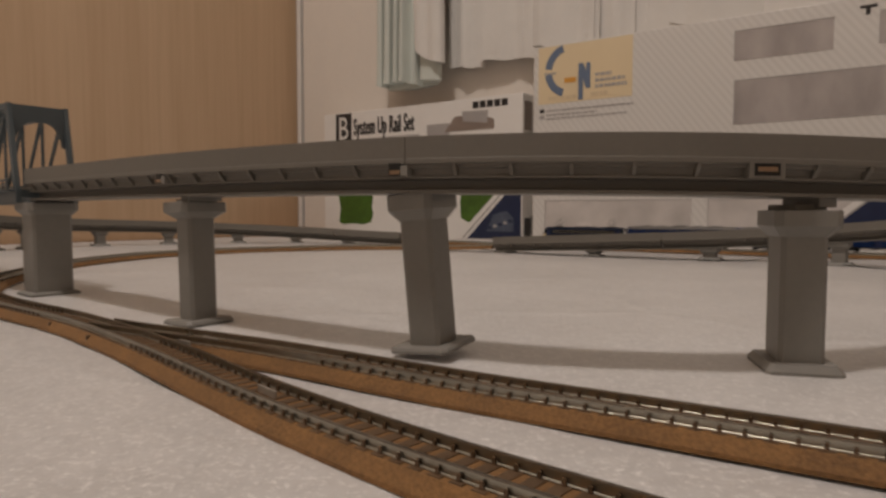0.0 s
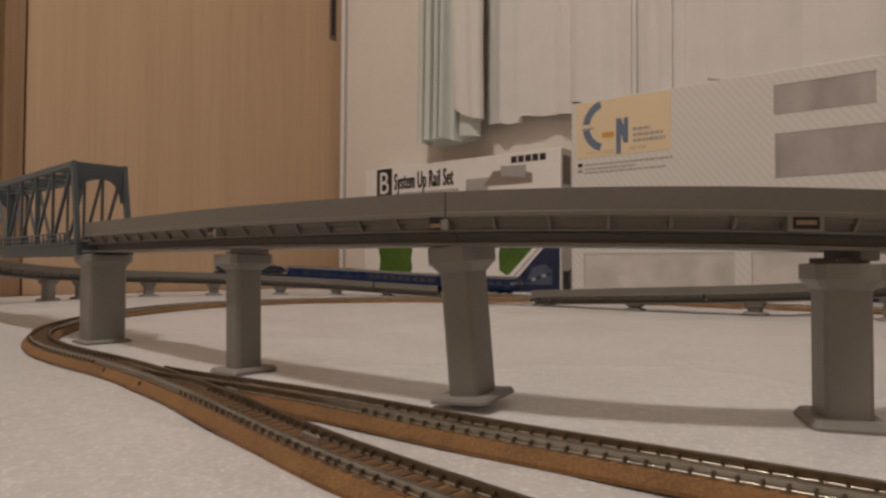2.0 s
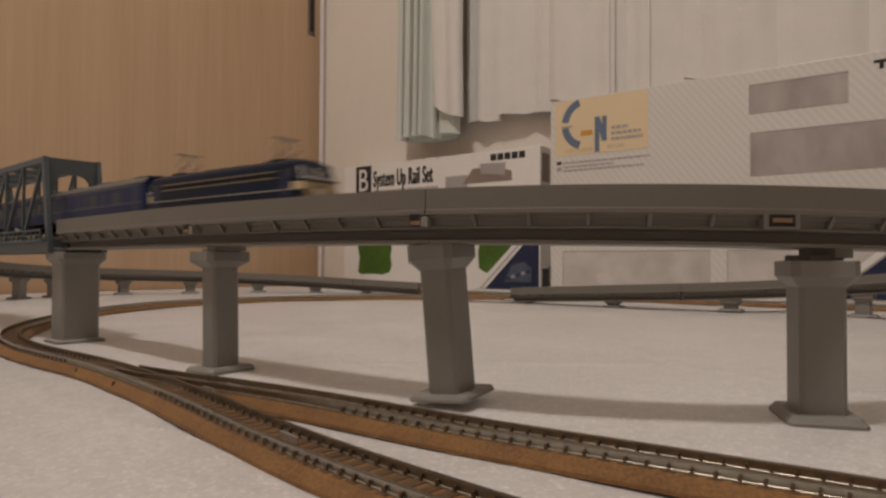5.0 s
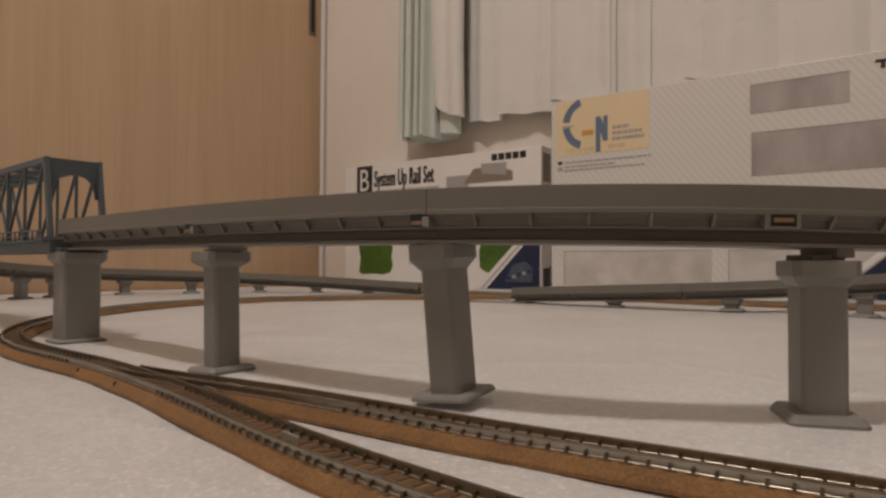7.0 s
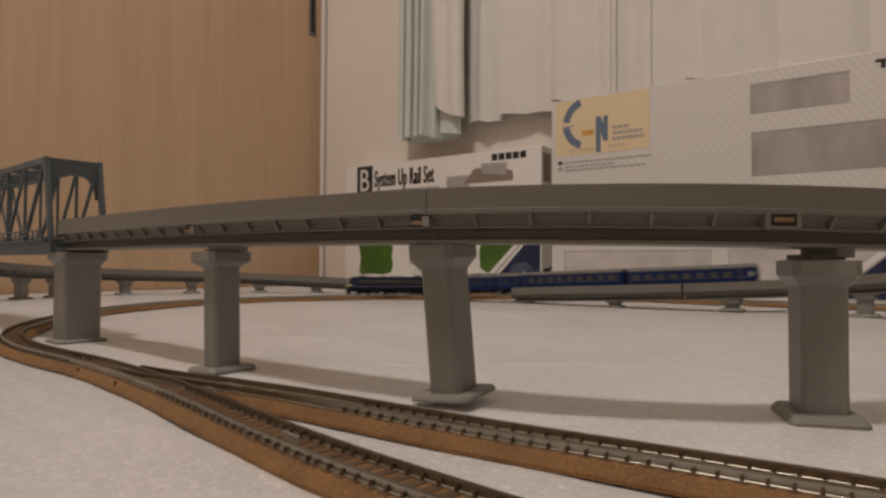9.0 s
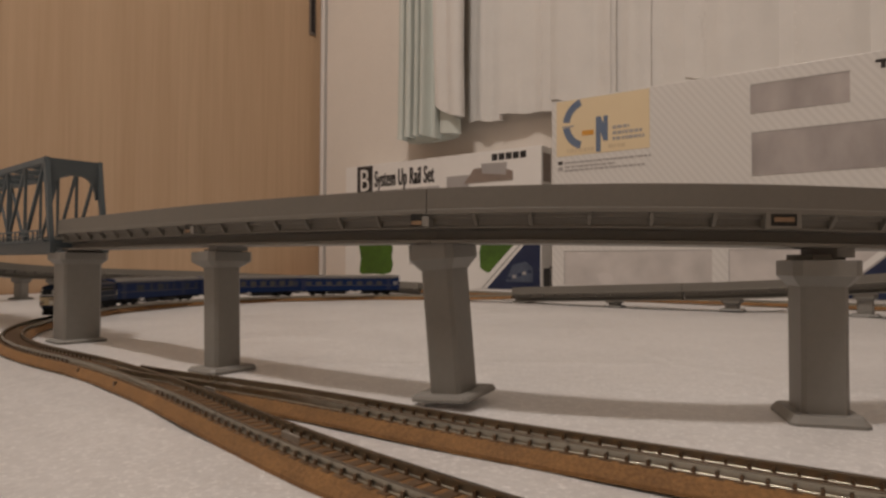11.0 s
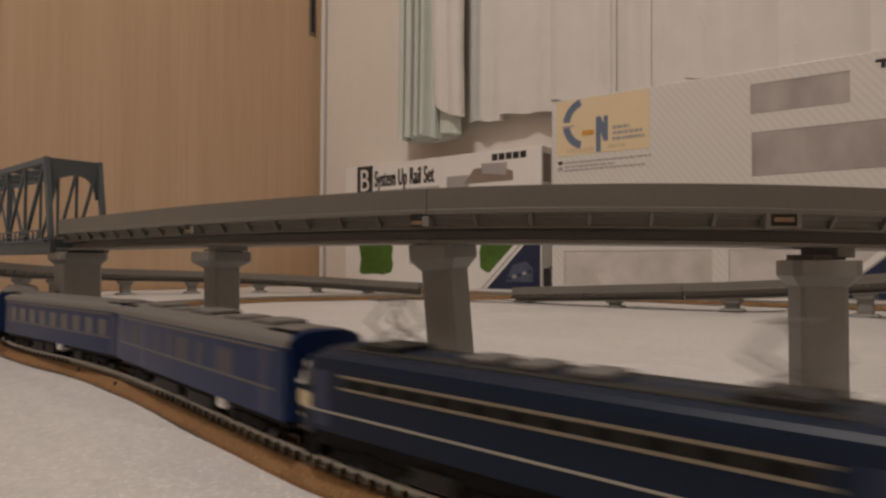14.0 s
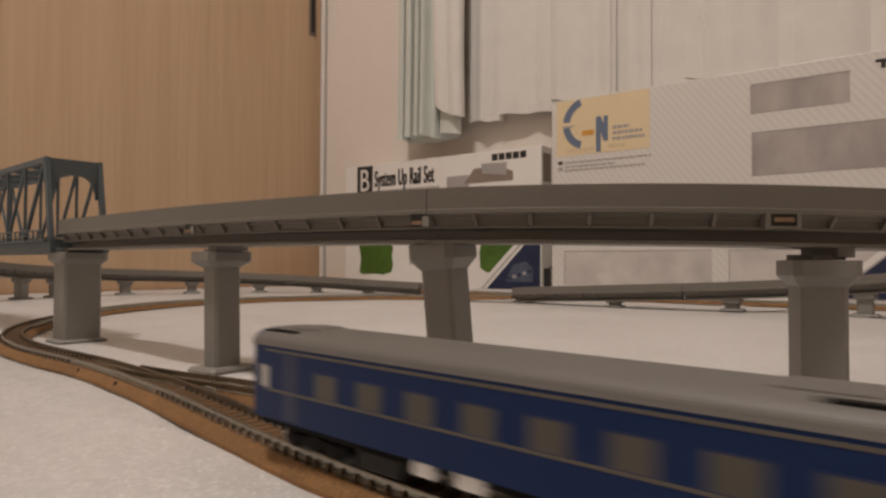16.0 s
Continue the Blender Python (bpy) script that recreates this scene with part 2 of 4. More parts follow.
def rod(bm, p, q, r, sides=8):
    p, q = Vector(p), Vector(q)
    d = (q - p).normalized()
    s = d.orthogonal().normalized()
    t = d.cross(s)
    rings = []
    for c in (p, q):
        rings.append([bm.verts.new(c + r * (math.cos(2 * math.pi * i / sides) * s + math.sin(2 * math.pi * i / sides) * t))
                      for i in range(sides)])
    for i in range(sides):
        bm.faces.new((rings[0][i], rings[0][(i + 1) % sides], rings[1][(i + 1) % sides], rings[1][i]))
    bm.faces.new(rings[0]), bm.faces.new(rings[1])
    return bm


def beam(bm, p, q, w, h):
    """A square bar from p to q, w across and h high."""
    p, q = Vector(p), Vector(q)
    d = (q - p).normalized()
    up = Vector((0, 0, 1)) if abs(d.z) < 0.9 else Vector((1, 0, 0))
    s = d.cross(up).normalized()
    t = s.cross(d)
    rings = [[bm.verts.new(c + a * w / 2 * s + b * h / 2 * t) for a, b in ((-1, -1), (1, -1), (1, 1), (-1, 1))] for c in (p, q)]
    for i in range(4):
        bm.faces.new((rings[0][i], rings[0][(i + 1) % 4], rings[1][(i + 1) % 4], rings[1][i]))
    bm.faces.new(rings[0]), bm.faces.new(rings[1])
    return bm


def sweep(bm, line, outline):
    """Draw a closed outline of (left offset, height) along a line of points."""
    rings = []
    for i, p in enumerate(line):
        a, b = line[max(i - 1, 0)], line[min(i + 1, len(line) - 1)]
        d = Vector((b[0] - a[0], b[1] - a[1], 0)).normalized()
        left = Vector((-d.y, d.x, 0))
        rings.append([bm.verts.new(Vector(p) + left * o + Vector((0, 0, h))) for o, h in outline])
    k = len(outline)
    for r, s in zip(rings, rings[1:]):
        for i in range(k):
            bm.faces.new((r[i], r[(i + 1) % k], s[(i + 1) % k], s[i]))
    bm.faces.new(rings[0]), bm.faces.new(rings[-1])
    return bm


def smooth_line(knots, step=4.0, blur=9):
    """Evenly spaced points on a smooth curve through the knots (x, y, z)."""
    k = [Vector(p) for p in knots]
    k = [k[0] * 2 - k[1]] + k + [k[-1] * 2 - k[-2]]
    dense = []
    for i in range(1, len(k) - 2):
        for j in range(40):
            t = j / 40
            p0, p1, p2, p3 = k[i - 1:i + 3]
            dense.append(0.5 * (2 * p1 + (p2 - p0) * t + (2 * p0 - 5 * p1 + 4 * p2 - p3) * t * t
                                + (3 * p1 - p0 - 3 * p2 + p3) * t ** 3))
    dense.append(k[-2])
    for _ in range(2):
        pts = resample(dense, step)
        dense = [sum((pts[max(0, min(len(pts) - 1, i + o))] for o in range(-blur, blur + 1)), Vector()) / (2 * blur + 1)
                 for i in range(len(pts))]
        dense[0], dense[-1] = pts[0], pts[-1]
    return resample(dense, step)


def resample(pts, step):
    out, need = [pts[0]], step
    for a, b in zip(pts, pts[1:]):
        d = (b - a).length
        while d >= need:
            a = a + (b - a) * (need / d)
            out.append(a)
            d = (b - a).length
            need = step
        need -= d
    return out

# ---------------------------------------------------------------- plan of the railway (mm, rail-top heights)
UP_LINE = [(620, 560, 6), (545, 625, 6), (470, 688, 6), (392, 738, 6), (318, 788, 6), (236, 842, 6), (150, 897, 6), (60, 950, 7),
           (-33, 1000, 9.5), (-114, 1030, 13), (-210, 1052, 18), (-298, 1052, 22), (-392, 1020, 26.5), (-475, 955, 30),
           (-530, 880, 33.5), (-545, 800, 38), (-552, 730, 45), (-545, 670, 53), (-505, 632, 60)]
TRUSS_LINE = [(-440, 582, 63.6), (-330, 487, 63.6), (-217, 390, 63.6)]
HIGH_LINE = [(-160, 341, 63.6), (-100, 289, 63.5), (-45, 250, 63.3), (0, 220, 63.0), (50, 201.5, 62.4), (104, 198, 61.6),
             (160, 211, 60.8)]
LOOP_LINE = [(232, 235, 60), (318, 272, 56.5), (395, 330, 52.5), (445, 408, 47.5), (455, 495, 41.5), (425, 566, 35), (365, 616, 27.8),
             (297, 668, 21.5), (240, 700, 18.5), (182, 734, 15.5), (130, 775, 12.5), (81, 815, 9.5)]
GROUND_LINE = [(40, 842, 6.5), (-10, 860, 6), (-80, 862, 6), (-170, 826, 6), (-245, 768, 6), (-292, 700, 6), (-309, 620, 6),
               (-304, 545, 6), (-288, 465, 6), (-258, 389, 6), (-208, 326, 6), (-142, 272, 6), (-100, 229, 6), (-72, 199, 6),
               (-45.5, 166.5, 6), (-18.5, 138, 6), (16, 105, 6), (70, 60, 6), (130, 15, 6), (200, -30, 6), (300, -85, 6),
               (420, -140, 6), (560, -190, 6)]
SIDING_LINE = [(-150, 280, 6), (-120, 253, 6), (-90, 235, 6), (-44, 207, 6), (7, 169.5, 6), (53, 140, 6), (150, 76, 6), (260, 4, 6),
               (380, -74, 6)]
ROUTE = smooth_line(UP_LINE + TRUSS_LINE + HIGH_LINE + LOOP_LINE + GROUND_LINE, 2.0, 14)

# ---------------------------------------------------------------- the room
CORNER = (-285.0, 1490.0)
WALL_TURN, DOOR_TURN = -36.1, 53.9
WALL_POSE = place(CORNER[0], CORNER[1], 0, WALL_TURN)
DOOR_POSE = place(CORNER[0], CORNER[1], 0, DOOR_TURN)


def slab(name, m, dims, mat, label, bevel=0.0):
    ob = part(name, block(bmesh.new(), *dims, bevel=bevel), mat, at=m)
    return tagged(ob, label, name.split("_")[0], kind="structure")


def build_room():
    slab("floor", WALL_POSE, (-100, 3200, -3300, 100, -40, -2), FLOOR_WOOD, "brown wooden floor under the white sheet")
    slab("ceiling", WALL_POSE, (-100, 3200, -3300, 100, 2420, 2460), CEIL_MAT, "plain white ceiling")
    slab("wall_north", WALL_POSE, (23, 3200, 0, 100, -2, 2420), WALL_MAT, "cream papered wall behind the cartons")
    slab("wall_east", WALL_POSE, (3100, 3200, -3300, 0, -2, 2420), WALL_MAT, "cream papered wall")
    slab("wall_south", WALL_POSE, (-100, 3100, -3300, -3200, -2, 2420), WALL_MAT, "cream papered wall")
    slab("wall_west", DOOR_POSE, (-3200, -760, 0, 100, -2, 2420), WALL_MAT, "cream papered wall beside the doors")
    slab("wall_lintel", DOOR_POSE, (-760, 23, 0, 100, 2060, 2420), WALL_MAT, "cream papered wall above the door")
    slab("trim_corner", DOOR_POSE, (6, 24, -6, 100, -2, 2060), TRIM_MAT, "white door jamb in the corner", bevel=1.5)
    slab("trim_jamb", DOOR_POSE, (-680, -652, -4, 100, -2, 2060), JAMB_WOOD, "brown wooden door jamb", bevel=2)
    # a black sheet stands in for the shade inside the opening
    slab("backdrop", DOOR_POSE, (-758, -682, 40, 90, -2, 2060), UNDER_BLACK, "black sheet standing in for the unlit opening beside the jamb")
    door = thing("door_1", DOOR_POSE, "closed light wood-grain sliding door with a recessed pull", "door", kind="structure")
    part("leaf", block(bmesh.new(), -648, 4, 3, 40, -1.5, 2040, bevel=1.5), DOOR_WOOD, door)
    pull = part("pull", block(bmesh.new(), -33, -13, 1, 5, 568, 760, bevel=1), DARK_METAL, door, "brushed metal recessed pull")
    part("recess", block(bmesh.new(), -28, -18, 0, 4, 576, 752, bevel=1), BLACK_PRINT, pull)


def build_sheet():
    """The white sheet, with low wrinkles away from the tracks."""
    bm = bmesh.new()
    nx, ny = 150, 170
    x0, x1, y0, y1 = -760.0, 1100.0, -420.0, 1330.0
    grid = []
    for j in range(ny + 1):
        row = []
        for i in range(nx + 1):
            x, y = x0 + (x1 - x0) * i / nx, y0 + (y1 - y0) * j / ny
            p = Vector((x, y, 0))
            z = 0.9 * noise.noise(p * 0.012) + 0.5 * noise.noise(p * Vector((0.035, 0.03, 1)))
            z += 1.1 * max(0, noise.noise(Vector((x * 0.004 + 3, y * 0.016, 7))))
            row.append(bm.verts.new((x, y, min(-0.2, z - 0.9))))
        grid.append(row)
    c = Vector(CORNER)
    n = Vector((math.sin(radians(-WALL_TURN)), math.cos(radians(-WALL_TURN))))
    m = Vector((-math.sin(radians(DOOR_TURN)), math.cos(radians(DOOR_TURN))))
    for j in range(ny):
        for i in range(nx):
            q = [grid[j][i], grid[j][i + 1], grid[j + 1][i + 1], grid[j + 1][i]]
            if all(n.dot(v.co.xy - c) < -2 and m.dot(v.co.xy - c) < -10 for v in q):
                bm.faces.new(q)
    for v in [v for v in bm.verts if not v.link_faces]:
        bm.verts.remove(v)
    ob = part("ground", bm, CLOTH, smooth=True)
    tagged(ob, "white non-woven sheet laid over the floor, slightly wrinkled", "sheet", kind="structure")


def build_ceiling_lamp():
    e = thing("ceiling_lamp", pose(LAMP_AT[0], LAMP_AT[1], 2.42), "round white ceiling lamp, switched on", "lamp")
    bm = bmesh.new()
    bmesh.ops.create_cone(bm, cap_ends=True, segments=48, radius1=300, radius2=280, depth=60)
    bmesh.ops.translate(bm, vec=(0, 0, -30), verts=bm.verts)
    part("housing", bm, TRIM_MAT, e)


def fold_sheet(name, mat, m, x0, x1, z0, z1, depth, waves, seed, thick=1.2, hem=0.0, parent=None, label="", flare=0.0, slant=0.0):
    """A hanging cloth with rounded vertical folds, deeper towards the hem."""
    rnd = random.Random(seed)
    ph = [rnd.uniform(0, 6.28) for _ in range(4)]
    bm = bmesh.new()
    nu, nv = max(24, int(waves * 14)), 14
    rows = []
    for side in (0, 1):
        for j in range(nv + 1):
            v = j / nv
            r = []
            for i in range(nu + 1):
                u = i / nu
                a = 2 * math.pi * waves * u
                y = depth * (0.75 + 0.25 * v) * (math.sin(a + ph[0]) + 0.35 * math.sin(2.3 * a + ph[1]) + 0.2 * math.sin(0.37 * a + ph[2]) * v)
                x = x0 + (x1 - x0) * u + flare * (v - 0.5) * math.sin(a + ph[3])
                z = z1 + (z0 - z1) * v + (hem * math.sin(1.7 * a + ph[3]) + slant * u) * v
                r.append(bm.verts.new((x, y + side * thick, z)))
            rows.append(r)
    k = nv + 1
    for s in (0, 1):
        for j in range(nv):
            for i in range(nu):
                a, b = rows[s * k + j], rows[s * k + j + 1]
                bm.faces.new((a[i], a[i + 1], b[i + 1], b[i]))
    rims = []
    for j in range(nv):
        for i in (0, nu):
            rims.append(bm.faces.new((rows[j][i], rows[j + 1][i], rows[k + j + 1][i], rows[k + j][i])))
    for i in range(nu):
        for j in (0, nv):
            rims.append(bm.faces.new((rows[j][i], rows[j][i + 1], rows[k + j][i + 1], rows[k + j][i])))
    for f in rims:
        for e in f.edges:
            e.smooth = False
    return part(name, bm, mat, parent, label, smooth=True, at=m)


def rounded(ring, n=4):
    """A closed smooth outline through the given corners."""
    out = []
    for i in range(len(ring)):
        p = [ring[(i + d) % len(ring)] for d in (-1, 0, 1, 2)]
        for j in range(n):
            u = j / n
            w = (-0.5 * u + u * u - 0.5 * u ** 3, 1 - 2.5 * u * u + 1.5 * u ** 3, 0.5 * u + 2 * u * u - 1.5 * u ** 3, -0.5 * u * u + 0.5 * u ** 3)
            out.append(tuple(sum(c * q[a] for c, q in zip(w, p)) for a in (0, 1)))
    return out


def hanging_fold(x, ring, levels, hem, parent, mat, label=""):
    """One gathered fold of cloth: an outline carried up through levels (height, width, shift)."""
    bm = bmesh.new()
    ring = rounded(ring)
    rows = [[bm.verts.new((x + dx + o * f, y * f, h + (hem(o) if k == 0 else 0))) for o, y in ring] for k, (h, f, dx) in enumerate(levels)]
    for r, t in zip(rows, rows[1:]):
        for i in range(len(ring)):
            bm.faces.new((r[i], r[(i + 1) % len(ring)], t[(i + 1) % len(ring)], t[i]))
    for cap in (bm.faces.new(rows[0]), bm.faces.new(rows[-1])):
        for e in cap.edges:
            e.smooth = False
    part("fold", bm, mat, parent, label, smooth=True)


def build_curtains():
    green = thing("curtain", WALL_POSE @ place(0, -40), "pale green curtain gathered in long flat folds", "curtain")
    for k, (x, z, w, front) in enumerate(((284, 292, 15, 24), (304, 295, 15, 27), (325, 295, 11, 26))):
        ring = [(0, 10), (0, -front + 6), (2, -front), (w * 0.5, -front - 2), (w - 2, -front), (w, -front + 6), (w, 10)]
        levels = [(z, 1.0, 0), (z + 6, 0.93, 0.6), (z + 60, 0.9, 1.0), (z + 160, 0.86, 1.6), (z + 420, 0.82, 3), (1900, 0.7, 6)]
        hanging_fold(x, ring, levels, lambda o: -0.25 * o, green, CURTAIN_GREEN)
    # the broad fold with a hollow down its middle
    hanging_fold(342, [(0, 10), (0, -20), (2, -28), (9, -29), (14, -16), (19, -9), (25, -10), (31, -19), (36, -26), (39, -20), (39, 10)],
                 [(295, 1.0, 0), (301, 0.98, 0), (345, 0.95, 0.4), (480, 0.9, 1.5), (760, 0.85, 3), (1900, 0.72, 6)],
                 lambda o: -0.3 * o, green, CURTAIN_GREEN)
    # the hem of the layer behind
    hanging_fold(300, [(0, 12), (2, -2), (26, -6), (54, -3), (80, -6), (104, -2), (104, 12)],
                 [(283, 1.0, 0), (300, 0.98, 1), (700, 0.9, 5), (1900, 0.8, 8)], lambda o: 0.0011 * (o - 50) ** 2, green, CURTAIN_GREEN)
    hanging_fold(381, [(0, -24), (6, -33), (18, -35), (32, -32), (46, -36), (58, -33), (62, -25), (58, -16), (34, -19), (8, -14)],
                 [(346, 1.0, 1), (352, 1.0, 0.4), (380, 1.0, 0), (440, 1.03, -3), (560, 1.09, -5), (800, 1.05, -6), (1900, 0.85, 0)],
                 lambda o: -0.95 * o + 0.0075 * o * o, green, CURTAIN_WHITE, "white turned-back lining edge")
    hanging_fold(388, [(0, -12), (3, -23), (22, -25), (40, -23), (44, -12), (22, -6)], [(292, 1.0, 0), (296, 0.98, 0), (330, 0.96, 0), (700, 0.95, 1)],
                 lambda o: -0.12 * o, green, CURTAIN_GREEN, "folded hem corner")
    # left edge, right edge, hem height, fold depth, folds, seed, hem slant, distance from the wall
    specs = [(425, 502, 316, 4, 1.1, 3, -9, 25), (498, 720, 318, 4, 2.2, 5, -14, 27), (582, 712, 334, 5, 1.3, 8, -30, 33), (704, 775, 300, 4, 0.8, 13, 0, 29),
             (768, 1130, 300, 4, 3.1, 14, 0, 26), (828, 1120, 331, 6, 2.4, 21, -60, 35), (1110, 1500, 300, 6, 4.0, 34, 0, 28), (1490, 1800, 300, 4, 3.0, 40, 0, 32)]
    for x0, x1, z0, depth, waves, seed, slant, out in specs:
        e = thing("lace_curtain", WALL_POSE @ place(0, -out), "sheer white lace curtain panel with rows of tiny eyelets",
                  "curtain", "lace curtain panels")
        fold_sheet("panel", CURTAIN_WHITE, place(0, 0), x0, x1, z0, 1900, depth, waves, seed, parent=e, hem=1.2, slant=slant)
        rnd = random.Random(seed)
        base = None
        for c in range(max(2, int((x1 - x0) / 55))):
            x = x0 + (c + 0.5) * (x1 - x0) / max(2, int((x1 - x0) / 55)) + rnd.uniform(-6, 6)
            for r in range(9):
                at = place(x + rnd.uniform(-1, 1), -depth * 1.75 - 1, z0 + 18 + r * 21)
                if base is None:
                    bm = bmesh.new()
                    bmesh.ops.create_icosphere(bm, subdivisions=1, radius=1.1)
                    base = part("eyelet", bm, WHITE_PAINT, e, at=at)
                else:
                    like(base, "eyelet", e, at)
    rail = thing("curtain_rail", WALL_POSE, "white curtain rail above the curtains", "rail")
    part("rail", block(bmesh.new(), 200, 1850, -48, -12, 1900, 1930, bevel=3), TRIM_MAT, rail)


def lettering(words, size, m, mat, parent, name="lettering", squeeze=1.0, label="", bold=0.0):
    cu = bpy.data.curves.new(name, "FONT")
    cu.body, cu.size, cu.extrude, cu.offset = words, size, 0.15 * MM, bold
    cu.space_character = 1.0 + bold * 180
    tmp = bpy.data.objects.new(name, cu)
    scene.collection.objects.link(tmp)
    bpy.context.view_layer.update()
    me = bpy.data.meshes.new_from_object(tmp.evaluated_get(bpy.context.evaluated_depsgraph_get()))
    bpy.data.objects.remove(tmp)
    for v in me.vertices:
        v.co.x *= squeeze
    me.materials.clear()
    me.materials.append(mat)
    if bold:
        bm = bmesh.new()
        for dx in (-0.95 * MM, -0.5 * MM, 0.0, 0.5 * MM, 0.95 * MM):
            k = len(bm.verts)
            bm.from_mesh(me)
            bm.verts.ensure_lookup_table()
            for v in bm.verts[k:]:
                v.co.x += dx
                v.co.z += dx * 0.05
        bm.to_mesh(me)
        bm.free()
    ob = new(name, me)
    ob.parent = parent
    ob.matrix_basis = m
    return tagged(ob, label) if label else ob


def print_panel(name, outline, y, mat, parent, label="", thick=0.4):
    """A flat printed area on a carton face, in the face's (x, z)."""
    return part(name, prism(bmesh.new(), outline, "y", y - thick, y), mat, parent, label)


def rect(x0, z0, x1, z1):
    return [(x0, z0), (x1, z0), (x1, z1), (x0, z1)]


def arc(cx, cz, r0, r1, a0, a1, n=12, sx=1.0):
    out = [(cx + sx * r1 * math.cos(radians(a0 + (a1 - a0) * i / n)), cz + r1 * math.sin(radians(a0 + (a1 - a0) * i / n))) for i in range(n + 1)]
    out += [(cx + sx * r0 * math.cos(radians(a1 + (a0 - a1) * i / n)), cz + r0 * math.sin(radians(a1 + (a0 - a1) * i / n))) for i in range(n + 1)]
    return out


def carton_shell(parent, x0, x1, z1, depth, mat):
    part("shell", block(bmesh.new(), x0, x1, -depth, -2, -1, z1, bevel=1.2), mat, parent)


def bars(parent, x0, z0, x1, rows, height, gap, y, mat, seed=1):
    rnd = random.Random(seed)
    for k in range(rows):
        x = x0
        while x < x1 - 2:
            w = min(rnd.uniform(3, 9), x1 - x)
            print_panel("print_bar", rect(x, z0 - k * (height + gap), x + w, z0 - k * (height + gap) + height), y, mat, parent)
            x += w + rnd.uniform(1, 2)


def build_small_carton():
    e = thing("track_set_carton", WALL_POSE, "white model-rail carton with black lettering against the wall", "box")
    carton_shell(e, 124, 590, 252, 40, CARTON)
    y = -40.0
    print_panel("letter_square", rect(158, 193, 201, 253 - 3), y, BLACK_PRINT, e, "black square with a white letter")
    face = Matrix.Rotation(radians(90), 4, "X")
    lettering("B", 0.066, place(164, y - 0.6, 198) @ face, WHITE_PAINT, e, squeeze=0.78)
    lettering("System Up Rail Set", 0.047, place(207, y - 0.3, 205) @ face, BLACK_PRINT, e, squeeze=0.393, bold=0.0004)
    bars(e, 207, 192, 372, 1, 5, 3, y, GREY_PRINT, 4)
    # maker's mark as plain bars
    for k in range(5):
        print_panel("maker_mark", rect(490 + k * 14.6, 233.5, 502 + k * 14.6, 245.5), y, BLACK_PRINT, e)
    print_panel("photo", rect(390, 188, 440, 212), y, GREY_PRINT, e, "grey picture of track parts")
    print_panel("photo", [(430, 196), (534, 196), (534, 212), (500, 224), (452, 222)], y - 0.5, BROWN_PRINT, e, "brown picture of track parts")
    print_panel("photo", [(470, 212), (520, 206), (522, 228), (468, 230)], y - 1, GREY_PRINT, e)
    blob = [(166, 30), (176, 25), (205, 27), (232, 25), (252, 30), (258, 45), (254, 62), (258, 80), (246, 92), (210, 90), (180, 92), (164, 84), (170, 60)]
    print_panel("landscape_print", blob, y, GREEN_PRINT, e, "green layout picture")
    blob = [(466, 40), (480, 32), (510, 34), (540, 60), (556, 86), (548, 100), (500, 98), (470, 96), (464, 70)]
    print_panel("landscape_print", blob, y, GREEN_PRINT, e, "green layout picture")
    bars(e, 300, 66, 350, 3, 4, 6, y, GREY_PRINT, 5)
    print_panel("navy_corner", [(478, 3), (588, 3), (588, 104), (578, 104)], y - 0.4, NAVY_PRINT, e, "navy printed corner with a train picture")
    print_panel("stripe", [(456, 3), (468, 3), (570, 104), (560, 104)], y - 0.6, WHITE_PAINT, e)
    print_panel("stripe", [(468.5, 3), (472, 3), (573, 104), (570.5, 104)], y - 0.7, GREY_PRINT, e)
    print_panel("stripe", [(472.5, 3), (480, 3), (580, 104), (573.5, 104)], y - 0.6, WHITE_PAINT, e)
    print_panel("train_print", [(520, 16), (574, 16), (574, 40), (560, 52), (534, 46)], y - 0.9, SLATE_PRINT, e, "blue-grey train picture")
    for k in range(5):
        print_panel("train_print", rect(524 + 10 * k, 20 + 3 * k, 531 + 10 * k, 25 + 3 * k), y - 1.2, GREY_PRINT if k % 2 else NAVY_PRINT, e)
    side = Matrix.Rotation(radians(90), 4, "Z") @ Matrix.Rotation(radians(90), 4, "X")
    part("side_label", block(bmesh.new(), 590, 590.4, -32, -8, 8, 40), BLACK_PRINT, e, "black printed square on the end flap")
    lettering("System", 0.022, place(590.5, -10, 46) @ Matrix.Rotation(radians(-90), 4, "X") @ side, BLACK_PRINT, e, squeeze=0.8)
    # the end flap is darker near its top
    part("side_patch", block(bmesh.new(), 590, 590.3, -34, -6, 190, 240), BROWN_PRINT, e, "dark brown patch high on the end flap")


